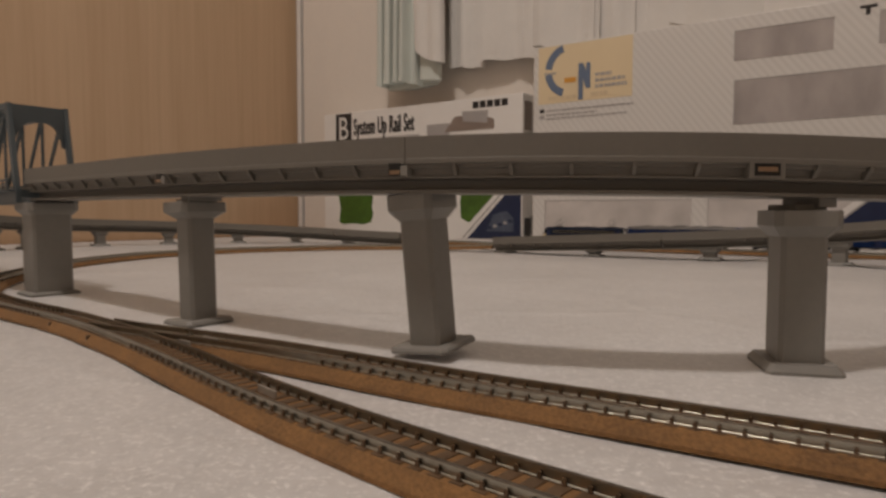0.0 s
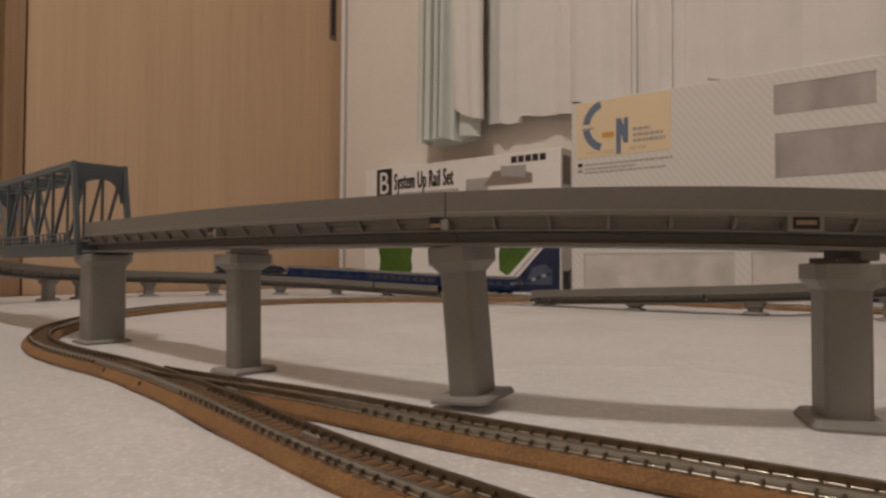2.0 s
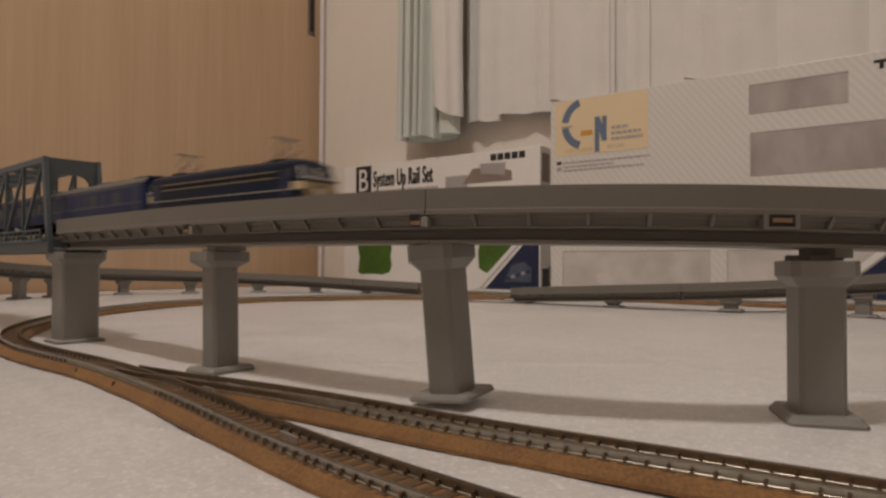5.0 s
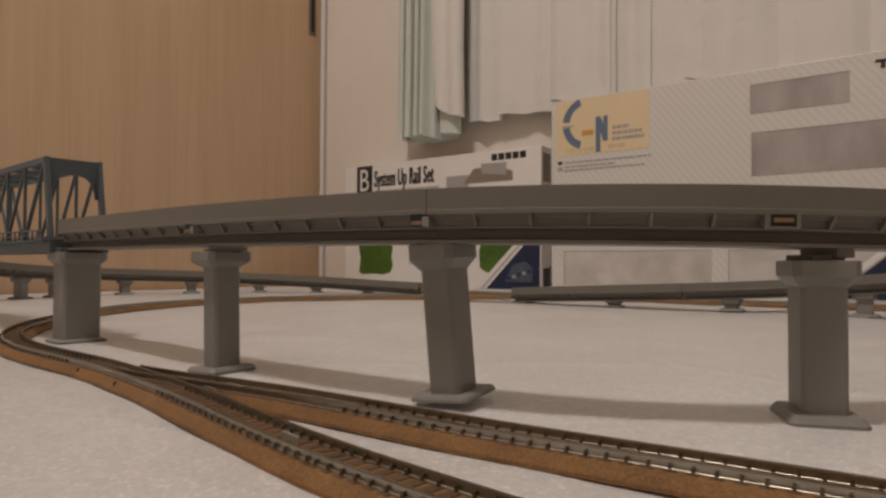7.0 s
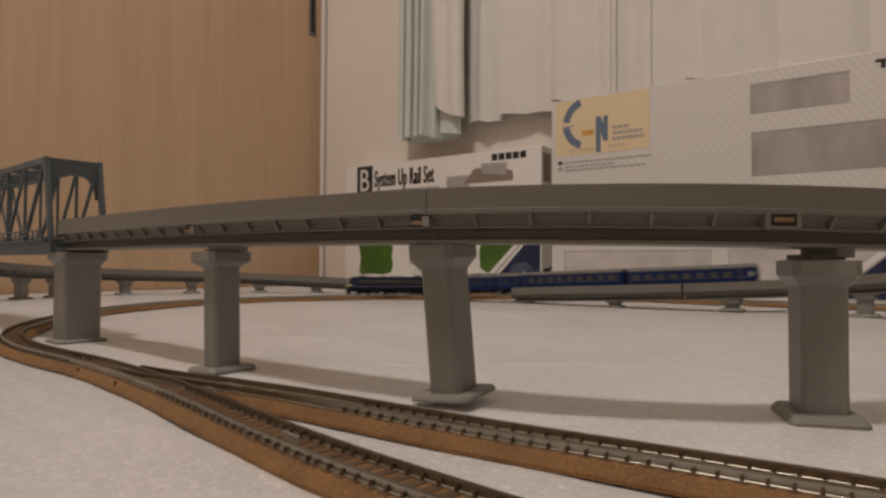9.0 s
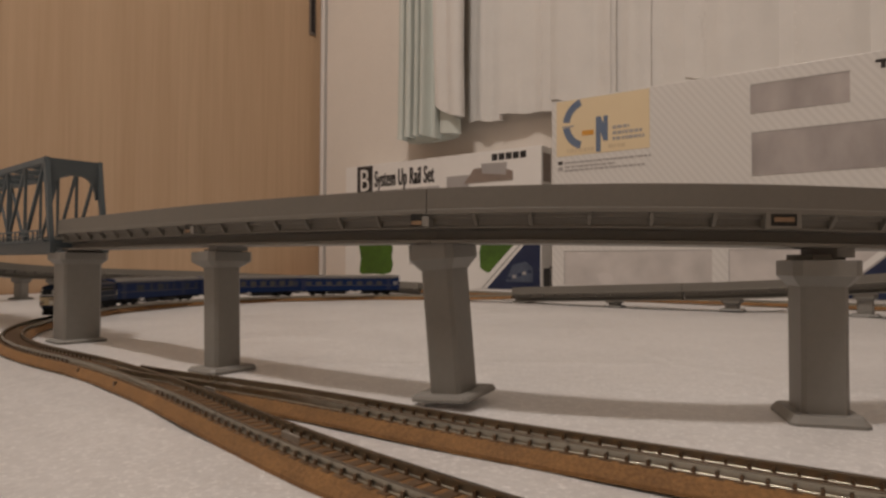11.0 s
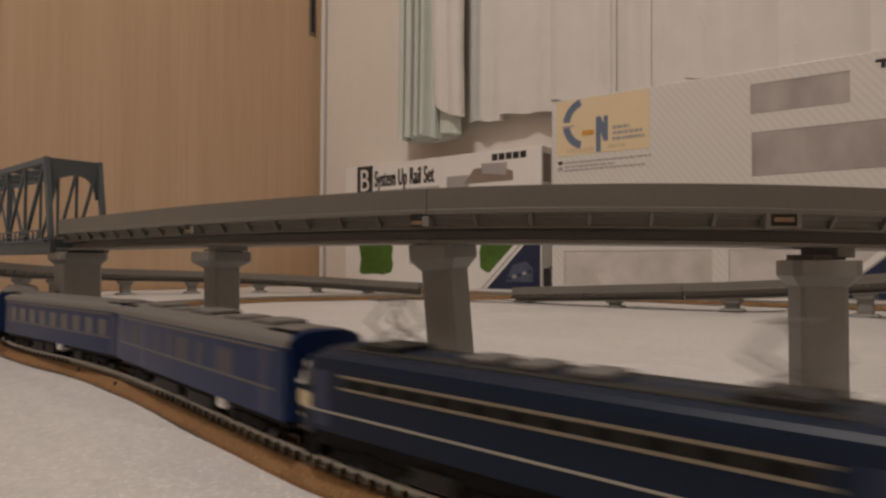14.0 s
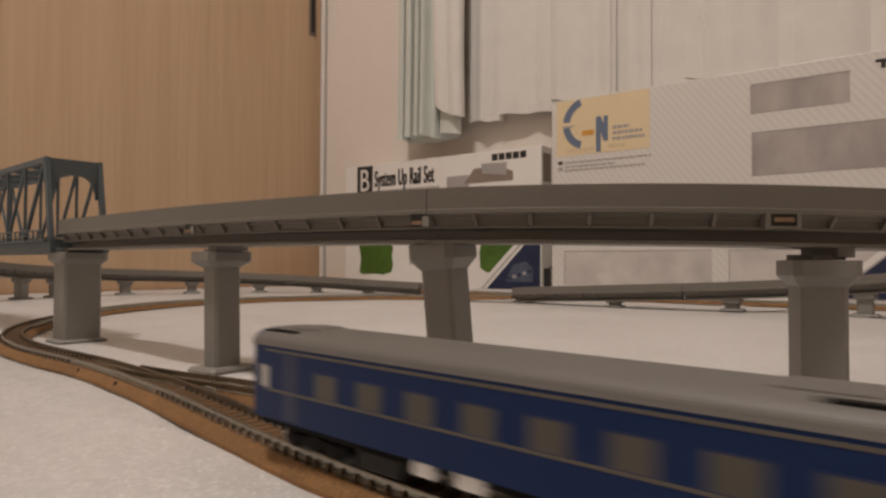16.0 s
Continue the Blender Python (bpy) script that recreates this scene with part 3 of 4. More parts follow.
def build_large_carton():
    e = thing("large_track_carton", WALL_POSE, "long white lined carton with cream label and film windows", "box")
    y = -45.0
    x0, x1, z1 = 612, 1500, 321
    carton_shell(e, x0, x1, z1, 45, CARTON_LINED)
    print_panel("label_print", rect(621, 227, 778, 319), y, CREAM_PRINT, e, "cream yellow label with blue lettering shapes")
    # letter shapes in slate blue, split by a pale bar
    print_panel("letter_arc", arc(676, 278, 31, 43, 108, 173), y - 0.5, BLUE_PRINT, e)
    print_panel("letter_arc", arc(676, 278, 31, 43, 187, 252), y - 0.5, BLUE_PRINT, e)
    print_panel("letter_bar", rect(632, 274, 652, 277), y - 0.5, GREY_PRINT, e)
    print_panel("letter_bar", rect(667, 258, 687, 266), y - 0.5, ORANGE_PRINT, e, "small orange bar")
    print_panel("letter_stem", rect(691, 229, 699, 286), y - 0.5, BLUE_PRINT, e)
    print_panel("letter_stem", rect(704, 246, 711, 286), y - 0.5, BLUE_PRINT, e)
    print_panel("letter_stem", [(691, 286), (699, 286), (711, 256), (711, 246), (704, 246)], y - 0.9, BLUE_PRINT, e)
    for k, (a, b) in enumerate(((719, 746), (719, 768), (719, 770))):
        bars(e, a, 263 - k * 9, b, 1, 5, 3, y - 0.4, GREY_PRINT, 11 + k)
    bars(e, 640, 232, 690, 1, 6, 2, y - 0.4, material("pale_print", (0.62, 0.50, 0.33), 0.5), 21)
    bars(e, 712, 233, 740, 1, 6, 2, y - 0.4, material("pale_print", (0.62, 0.50, 0.33), 0.5), 22)
    print_panel("mark", rect(624, 213, 632, 219), y, BLACK_PRINT, e)
    print_panel("mark", rect(624, 203, 632, 209), y, GREY_PRINT, e)
    bars(e, 636, 214, 780, 1, 3, 2, y, GREY_PRINT, 31)
    bars(e, 636, 207, 722, 1, 3, 2, y, GREY_PRINT, 32)
    bars(e, 636, 201, 770, 1, 3, 2, y, GREY_PRINT, 33)
    for x_0, z_0, x_1, z_1 in ((922, 260, 1040, 300), (923, 172, 1300, 232), (636, 14, 868, 68), (892, 14, 1180, 68), (1090, 260, 1300, 300)):
        w = print_panel("window", rect(x_0, z_0, x_1, z_1), y - 0.1, TRAY_PALE if z_1 < 100 else WINDOW_TRAY, e, "milky clear-film window")
        part("window_edge", prism(bmesh.new(), rect(x_0 - 1, z_1, x_1 + 1, z_1 + 1.2), "y", y - 0.9, y), GREY_PRINT, w)
        part("window_edge", prism(bmesh.new(), rect(x_0 - 1, z_0, x_0 + 0.2, z_1), "y", y - 0.9, y), GREY_PRINT, w)
    print_panel("maker_mark", [(1068, 310), (1086, 310), (1086, 306), (1079, 306), (1079, 298), (1074, 298), (1074, 306), (1068, 306)], y, BLACK_PRINT, e)
    print_panel("navy_corner", [(1016, 4), (1190, 4), (1190, 86), (1110, 86)], y - 0.8, NAVY_PRINT, e, "navy printed corner")
    print_panel("stripe", [(1000, 4), (1012, 4), (1106, 86), (1094, 86)], y - 0.9, WHITE_PAINT, e)
    print_panel("stripe", [(1012.5, 4), (1016, 4), (1110, 86), (1106.5, 86)], y - 1.0, GREY_PRINT, e)


build_room()
build_sheet()
build_ceiling_lamp()
build_curtains()
build_small_carton()
build_large_carton()

# ---------------------------------------------------------------- railway
def stretch(a, b, line=None, step=None):
    """The points of a line between two distances along it (mm)."""
    line = line or ROUTE
    gap = 2.0
    i, j = int(a / gap), min(int(b / gap), len(line) - 1)
    k = max(1, int((step or 8) / gap))
    pts = list(line[i:j:k])
    if (pts[-1] - line[j]).length > 0.5:
        pts.append(line[j])
    return pts


def on_line(line, s):
    i = min(max(s / 2.0, 0), len(line) - 1.001)
    k = int(i)
    return line[k].lerp(line[k + 1], i - k)


def heading(line, s):
    d = on_line(line, s + 3) - on_line(line, s - 3)
    return math.degrees(math.atan2(d.y, d.x))


def rail_pair(parent, pts):
    for side in (4.75, -4.75):
        r = part("rail", sweep(bmesh.new(), pts, [(side - 0.6, -2.3), (side + 0.6, -2.3), (side + 0.55, -2.1), (side + 0.28, -1.95),
                                                 (side + 0.38, -0.3), (side - 0.38, -0.3), (side - 0.28, -1.95), (side - 0.55, -2.1)]), RAIL_SIDE,
                 parent, "tarnished metal rail")
        part("rail_head", sweep(bmesh.new(), pts, [(side - 0.38, -0.3), (side + 0.38, -0.3), (side + 0.3, 0), (side - 0.3, 0)]), RAIL, r)


SLEEPER_MESH = {}


def sleepers(parent, line, a, b, pitch=4.6, clips=True):
    if clips not in SLEEPER_MESH:
        bm = block(bmesh.new(), -1.6, 1.6, -6.9, 6.9, -1.1, 0.0, taper=0.25)
        if clips:
            for y in (3.95, 5.55, -3.95, -5.55):
                block(bm, -0.42, 0.42, y - 0.3, y + 0.3, -0.1, 1.2, taper=0.1)
        bmesh.ops.scale(bm, vec=(MM, MM, MM), verts=bm.verts)
        bmesh.ops.recalc_face_normals(bm, faces=bm.faces)
        me = bpy.data.meshes.new("sleeper")
        bm.to_mesh(me)
        bm.free()
        me.materials.append(SLEEPER)
        SLEEPER_MESH[clips] = me
    s = a + pitch / 2
    while s < b:
        p = on_line(line, s)
        o = new("sleeper", SLEEPER_MESH[clips])
        o.parent = parent
        o.matrix_basis = place(p.x, p.y, p.z - 2.2, heading(line, s))
        s += pitch


def track_piece(line, a, b, label, near=True, width=9.25, z_lift=0.0, clips=True):
    """Ballasted track on the sheet: a sloping brown bed, sleepers and two rails."""
    e = thing("track_piece", place(0, 0), label, "track", "tracks on the sheet")
    pts = stretch(a, b, line, 4 if near else 8)
    bed = bmesh.new()
    edge = [(width, -6.2), (width - 0.1, -5.2), (width - 2.2, -2.42), (-width + 2.2, -2.42), (-width + 0.1, -5.2), (-width, -6.2)]
    rings = []
    for i, p in enumerate(pts):
        q0, q1 = pts[max(i - 1, 0)], pts[min(i + 1, len(pts) - 1)]
        d = Vector((q1.x - q0.x, q1.y - q0.y, 0)).normalized()
        left = Vector((-d.y, d.x, 0))
        ring = []
        for o, h in edge:
            c = p + left * o + Vector((0, 0, h + z_lift))
            c.z += 0.25 * noise.noise(c * 0.35) if -5 < h - z_lift < -2.8 else 0
            ring.append(bed.verts.new(c + left * (0.25 * noise.noise(c * 0.3 + Vector((9, 0, 0))))))
        rings.append(ring)
    for r, t in zip(rings, rings[1:]):
        for i in range(5):
            bed.faces.new((r[i], r[i + 1], t[i + 1], t[i]))
    bed.faces.new(rings[0]), bed.faces.new(rings[-1])
    part("ballast_bed", bed, BALLAST, e, "orange-brown moulded ballast")
    rail_pair(e, pts)
    if near:
        sleepers(e, line, a, b, clips=clips)
    else:
        bm = bmesh.new()
        s = a
        while s < b:
            p, h = on_line(line, s), radians(heading(line, s))
            f, l = Vector((math.cos(h), math.sin(h), 0)), Vector((-math.sin(h), math.cos(h), 0))
            c = [p + f * x + l * y + Vector((0, 0, z)) for x, y, z in ((-1.2, -7, -2.0), (1.2, -7, -2.0), (1.2, 7, -2.0), (-1.2, 7, -2.0))]
            bm.faces.new([bm.verts.new(v) for v in c])
            s += 4.6
        tagged(part("sleeper_row", bm, SLEEPER, e), kind="stuff")
    return e


OUTER = [(13, 8), (13, 1.2), (13.25, 1.0), (13.25, -0.4), (10.2, -0.9), (9.8, -4.0), (10.9, -4.3), (10.9, -4.9), (5.4, -5.3), (5.2, -8.1),
         (10.2, -8.5), (10.2, -9.6)]
INNER = [(11.8, 8), (11.5, -1.8)]
GIRDER = OUTER + [(-o, h) for o, h in reversed(OUTER)] + [(-o, h) for o, h in INNER] + [(o, h) for o, h in reversed(INNER)]


def girder(a, b, label, first=8.0, clips=()):
    """An elevated deck with parapets, ribbed sides, an inner box and rails."""
    e = thing("elevated_track", place(0, 0), label, "viaduct", "elevated decks")
    pts = stretch(a + 0.15, b - 0.15, None, 6)
    bm = sweep(bmesh.new(), pts, GIRDER)
    for v in bm.verts:
        v.co.z = max(v.co.z, 0.3)
    part("deck", bm, CONCRETE, e)
    rail_pair(e, pts)
    rib = None
    s = a + first
    while s < b - 4:
        p, h = on_line(ROUTE, s), heading(ROUTE, s)
        if p.z > 9:
            for side in (0, 180):
                m = place(p.x, p.y, p.z, h + side)
                if rib is None:
                    bmr = prism(bmesh.new(), [(9.6, -0.5), (13.1, -0.5), (13.0, -1.2), (10.7, -4.3), (9.6, -4.3)], "x", -0.55, 0.55)
                    rib = part("rib", bmr, CONCRETE, e, at=m)
                else:
                    like(rib, "rib", e, m)
        s += 16.6
    for s, framed in clips:
        p, h = on_line(ROUTE, s), heading(ROUTE, s)
        m = place(p.x, p.y, p.z, h)
        w = 3.9 if framed else 2.1
        for side in (-1, 1):
            y0, y1 = sorted((side * 9.6, side * 13.5))
            # no hole is cut: a solid block carries its shade as dark colour
            k = part("clip_hole", block(bmesh.new(), -w, w, *sorted((side * 9.6, side * 13.35)), -3.9, -0.2), EQUIP_GREY, e, "dark block painted as a shaded square clip hole", at=m)
            if framed:
                c = block(bmesh.new(), -w - 1.3, -w, y0, y1, -4.6, 0.1)
                block(c, w, w + 1.3, y0, y1, -4.6, 0.1)
                block(c, -w, w, y0, y1, -4.6, -3.9)
                block(c, -w, w, y0, y1, -0.4, 0.1)
                part("clip_frame", c, CONCRETE, k, "small grey clip frame")
                part("clip_tongue", block(bmesh.new(), -2.8, 3.0, *sorted((side * 13.3, side * 13.6)), -2.7, -1.4), CLIP_BROWN, k, "brown joiner tongue")
            else:
                part("clip_tab", block(bmesh.new(), w, w + 2.6, *sorted((side * 10, side * 13.3)), -4.4, -1.0, bevel=0.2), PIER_MAT, k)
                part("clip_tongue", block(bmesh.new(), -w + 0.4, w, *sorted((side * 12.6, side * 13.5)), -3.7, -2.4), CLIP_BROWN, k, "brown joiner tongue")
    return e


def pier(m, height, label, along=11.5, across=14.5, cap_along=17.0, cap_across=22.0, base_along=20.0, base_across=23.0, cap_h=7.0, base_h=3.0, inset=4.0):
    """A bridge pier: base plate, chamfered shaft and a splayed cap with a bearing on top."""
    e = thing("bridge_pier", m, label, "bridge pier", "bridge piers")

    def octagon(l, w, c):
        return [(l / 2 - c, -w / 2), (l / 2, -w / 2 + c), (l / 2, w / 2 - c), (l / 2 - c, w / 2), (-l / 2 + c, w / 2), (-l / 2, w / 2 - c),
                (-l / 2, -w / 2 + c), (-l / 2 + c, -w / 2)]

    def stack(levels):
        bm, rings = bmesh.new(), []
        for z, l, w, c in levels:
            rings.append([bm.verts.new((x, y, z)) for x, y in octagon(l, w, c)])
        for r, t in zip(rings, rings[1:]):
            for i in range(8):
                bm.faces.new((r[i], r[(i + 1) % 8], t[(i + 1) % 8], t[i]))
        bm.faces.new(rings[0]), bm.faces.new(rings[-1])
        return bm
    base_h = min(base_h, height * 0.3)
    cap_h = min(cap_h, height * 0.5)
    part("base_plate", stack([(0, base_along, base_across, 1.5), (1.0, base_along, base_across, 1.5), (base_h, base_along - inset, base_across - inset, 1.2)]), PIER_MAT, e)
    part("shaft", stack([(base_h, along, across, 1.3), (height - cap_h, along, across, 1.3)]), PIER_MAT, e)
    part("cap", stack([(height - cap_h, along + 0.6, across + 0.6, 1.4), (height - cap_h * 0.6, cap_along, cap_across, 2.2),
                       (height - 0.3, cap_along, cap_across, 2.2), (height, cap_along - 0.6, cap_across - 0.6, 2.0)]), PIER_MAT, e)
    return e


def bearing(m, z0, z1):
    e = thing("bearing_block", m, "small grey bearing block between pier and deck", "bearing", "bearing blocks")
    part("foot", block(bmesh.new(), -6, 5, -6, 6, z0, z0 + (z1 - z0) * 0.45, bevel=0.2), CONCRETE, e, "flat grey foot")
    part("head", block(bmesh.new(), 0.5, 6.5, -8, 8, z0 + (z1 - z0) * 0.2, z1 + 0.4, bevel=0.2), PIER_MAT, e)


def truss_bridge():
    """A through-truss bridge: side trusses with diagonals, top bracing, portals, floor and footway rails."""
    end = on_line(ROUTE, 2002)
    back = on_line(ROUTE, 1722)
    h = heading(ROUTE, 1900)
    e = thing("truss_bridge", place(end.x, end.y, 0, h), "blue-grey through-truss railway bridge in plastic", "bridge")
    z0, z1, w, length, panels = 55.0, 108.0, 15.0, 280.0, 8
    for side in (-1, 1):
        y = side * w
        part("bottom_chord", block(bmesh.new(), -length, 0, y - 1.6, y + 1.6, z0 - 2.5, z0 + 5.5, bevel=0.3), BRIDGE, e)
        part("top_chord", beam(bmesh.new(), (-length + 24, y, z1), (-11, y, z1), 3.2, 3.6), BRIDGE, e)
        for k in range(panels - 1):
            xa = -11 - 4 - k * (length - 44) / (panels - 1)
            xb = xa - (length - 44) / (panels - 1)
            part("post", beam(bmesh.new(), (xb, y, z0 + 5), (xb, y, z1), 1.6, 1.6), BRIDGE, e)
            part("diagonal", beam(bmesh.new(), (xb if k < 4 else xa, y, z0 + 5), (xa if k < 4 else xb, y, z1), 1.6, 2.0), BRIDGE, e)
        for x0, x1 in ((-2.5, -13), (-length + 3, -length + 24)):
            part("end_post", beam(bmesh.new(), (x0, y, z0 + 2), (x1, y, z1 + 1.8), 2.6, 4.2), BRIDGE, e)
    for k in range(panels):
        x = -15 - k * (length - 44) / (panels - 1)
        part("cross_beam", beam(bmesh.new(), (x, -w, z1), (x, w, z1), 1.8, 2.4), BRIDGE, e)
        if k < panels - 1:
            x2 = x - (length - 44) / (panels - 1)
            part("wind_brace", beam(bmesh.new(), (x, -w, z1), (x2, w, z1), 1.2, 1.2), BRIDGE, e)
            part("wind_brace", beam(bmesh.new(), (x, w, z1 - 0.2), (x2, -w, z1 - 0.2), 1.2, 1.2), BRIDGE, e)
    # portal with a curved underside
    for x in (-11.5, -length + 24):
        n = 10
        out = [(-w, z1 + 1.6), (w, z1 + 1.6), (w, z1 - 22)]
        out += [(w - 2 - 9 * (1 - math.cos(math.pi / 2 * i / n)) - 0.5, z1 - 22 + 14 * math.sin(math.pi / 2 * i / n)) for i in range(n + 1)]
        out += [(-(w - 2 - 9 * (1 - math.cos(math.pi / 2 * i / n)) - 0.5), z1 - 22 + 14 * math.sin(math.pi / 2 * i / n)) for i in range(n, -1, -1)]
        out += [(-w, z1 - 22)]
        part("portal", prism(bmesh.new(), out, "x", x - 1, x + 1), BRIDGE, e)
    part("floor_deck", block(bmesh.new(), -length, -0.5, -w + 1.7, w - 1.7, z0 + 0.5, z0 + 5.2), BRIDGE, e)
    for side in (-1, 1):
        y = side * (w + 5)
        f = part("footway", block(bmesh.new(), -length, -1, min(y, side * w + side), max(y, side * w + side), z0 + 4, z0 + 5), BRIDGE, e)
        part("handrail", block(bmesh.new(), -length, -1, y - 0.4, y + 0.4, z0 + 10, z0 + 10.9), BRIDGE, f)
        part("handrail", block(bmesh.new(), -length, -1, y - 0.3, y + 0.3, z0 + 7.2, z0 + 7.8), BRIDGE, f)
        for k in range(36):
            x = -2 - k * 7.9
            part("baluster", block(bmesh.new(), x - 0.5, x + 0.5, y - 0.4, y + 0.4, z0 + 5, z0 + 10), BRIDGE, f)
    pts = [Vector((-length, 0, 62.5)), Vector((0, 0, 62.5))]
    rail_pair(e, pts)


GREY_DECK = "grey plastic elevated deck with ribbed parapets on piers"


def build_elevated():
    girder(2004, 2281, GREY_DECK, clips=((2155, False), (2276.5, False)))
    girder(2281, 2500, GREY_DECK, first=14.6, clips=((2380, True),))
    for a, b in ((2500, 2720), (2720, 2940), (2940, 3180), (3180, 3382)):
        girder(a, b, GREY_DECK + ", sloping down")
    for a, b in ((788, 900), (900, 1120), (1120, 1340), (1340, 1560), (1560, 1720)):
        girder(a, b, GREY_DECK + ", sloping up")
    truss_bridge()
    for s, top, kw in ((1999, 53.4, dict(along=18.0, across=21, cap_along=24, cap_across=27, base_along=24, base_across=27, base_h=2.0)),
                       (2162, 52.2, dict(along=10.3, across=12.8, lean=-1.6, base_h=2.2, inset=1.6)), (2398.8, 48.8, dict(turn=-22, along=13.0, across=15.8, cap_along=18.6, cap_across=23.4, base_along=21.6, base_across=25.4, cap_h=8.0, base_h=3.0, inset=3.0))):
        p, h = on_line(ROUTE, s), heading(ROUTE, s)
        m = place(p.x, p.y, -0.6, h + kw.pop("turn", 0), ry=kw.pop("lean", 0))
        pier(m, top, "tall grey plastic bridge pier standing on the sheet", **kw)
        bearing(place(p.x, p.y, 0, h), top - 0.6, p.z - 9.4)
    # the pier that hangs askew from its deck
    p, h = on_line(ROUTE, 2276), heading(ROUTE, 2276)
    pier(place(p.x + 7.0, p.y + 1, 1.6) @ pose(0, 0, 0, 0, -4.6, 0) @ pose(0, 0, 0, 0, 0, h), 52.4, "tall grey bridge pier hanging askew just above the sheet", base_h=1.9, inset=1.2, cap_h=9.0, base_along=21.5, base_across=24)
    p2 = on_line(ROUTE, 2268)
    bearing(place(p2.x, p2.y, 0, h), 53.6, 54.0)
    for s in (880, 968, 1061, 1164, 1260, 1356, 1408, 3370, 3253, 3132, 3017, 2910, 2800, 2680, 2560):
        p, h = on_line(ROUTE, s), heading(ROUTE, s)
        top = p.z - 9.4
        if top > 2:
            k = 1.0 if top > 12 else 0.85
            pier(place(p.x, p.y, -0.6, h), top + 0.6, "short grey plastic bridge pier under the sloping deck", along=13 * k, across=12, cap_along=19 * k, cap_across=18,
                 base_along=24 * k, base_across=20, cap_h=6, base_h=3)
        else:
            pier(place(p.x, p.y, -0.6, h), max(top, 0.9) + 0.6, "flat grey foot under the low end of the deck", along=14, across=24, cap_along=16, cap_across=26,
                 base_along=18, base_across=28)


SIDING = smooth_line(SIDING_LINE, 2.0, 8)


def build_tracks():
    track_piece(ROUTE, 0, 420, "brown ballasted straight track on the sheet", near=False)
    track_piece(ROUTE, 420, 786, "brown ballasted straight track on the sheet", near=False)
    track_piece(ROUTE, 3384, 3680, "brown ballasted curved track on the sheet", near=False)
    track_piece(ROUTE, 3680, 3950, "brown ballasted curved track on the sheet", near=False)
    track_piece(ROUTE, 3950, 4120, "brown ballasted curved track on the sheet", near=False)
    track_piece(ROUTE, 4120, 4310, "brown ballasted curved track on the sheet")
    turnout = track_piece(ROUTE, 4310, 4400, "brown ballasted turnout leading to two tracks", clips=False)
    for x, y in ((-148.7, 267.0), (-119.0, 237.8), (-97.6, 219.9)):
        part("joint_tab", block(bmesh.new(), -0.7, 0.7, -0.9, 1.4, -2.0, 1.4, bevel=0.25), SLEEPER, turnout, "small dark joint tab", at=place(x, y, 2.0, -45))
    track_piece(ROUTE, 4400, 4500, "brown ballasted main leg of the turnout")
    track_piece(ROUTE, 4500, 4720, "brown ballasted track curving towards the front")
    track_piece(ROUTE, 4720, 5160, "brown ballasted track curving towards the front", near=False)
    track_piece(SIDING, 36, 150, "brown ballasted turnout branch with switch rails", z_lift=-0.06, clips=False)
    track_piece(SIDING, 150, 330, "brown ballasted straight siding track")
    track_piece(SIDING, 330, 600, "brown ballasted straight siding track", near=False)
    for x0, y0, x1, y1 in ((-39.4, 161.1, -33.8, 154.8), (-74.2, 225.6, -66.7, 218.4), (-79.9, 219.1, -74.7, 214.2)):
        turn = math.degrees(math.atan2(y1 - y0, x1 - x0))
        half = math.hypot(x1 - x0, y1 - y0) / 2
        g = thing("guard_rail", place((x0 + x1) / 2, (y0 + y1) / 2, 6, turn), "short shiny guard rail beside the running rail", "guard rail", "guard rails")
        part("rail", block(bmesh.new(), -half, half, -0.3, 0.3, -2.3, -0.5, bevel=0.12), GUARD_METAL, g)


def cable(points, label):
    """A thin feeder wire lying on the sheet."""
    e = thing("feeder_wire", place(0, 0), label, "cable", "feeder wires")
    line = smooth_line([(x, y, 0.5) for x, y in points], 4.0, 3)
    ring = [(0.45 * math.cos(k * 1.0472), 0.45 * math.sin(k * 1.0472)) for k in range(6)]
    part("wire", sweep(bmesh.new(), line, ring), UNDER_BLACK, e)


build_tracks()
build_elevated()
cable([(60, 900), (66, 884), (76, 850), (100, 800), (140, 745), (192, 700), (241, 668), (306, 648), (345, 662), (362, 681), (385, 700)], "thin dark feeder wire lying on the sheet")
cable([(372, 640), (382, 615), (388, 572), (400, 520)], "thin dark feeder wire beside a pier foot")

# ---------------------------------------------------------------- train
def shell_outline(half, z0, eave, top, n=7):
    """The cross-section of a coach body (y, z), flat sides and an arched roof."""
    side = [(half, z0), (half, eave)]
    roof = [(half * math.cos(math.pi / 2 * i / n) ** 0.62, eave + (top - eave) * math.sin(math.pi / 2 * i / n) ** 0.9) for i in range(1, n + 1)]
    right = side + roof
    return right + [(-y, z) for y, z in reversed(right[:-1])]


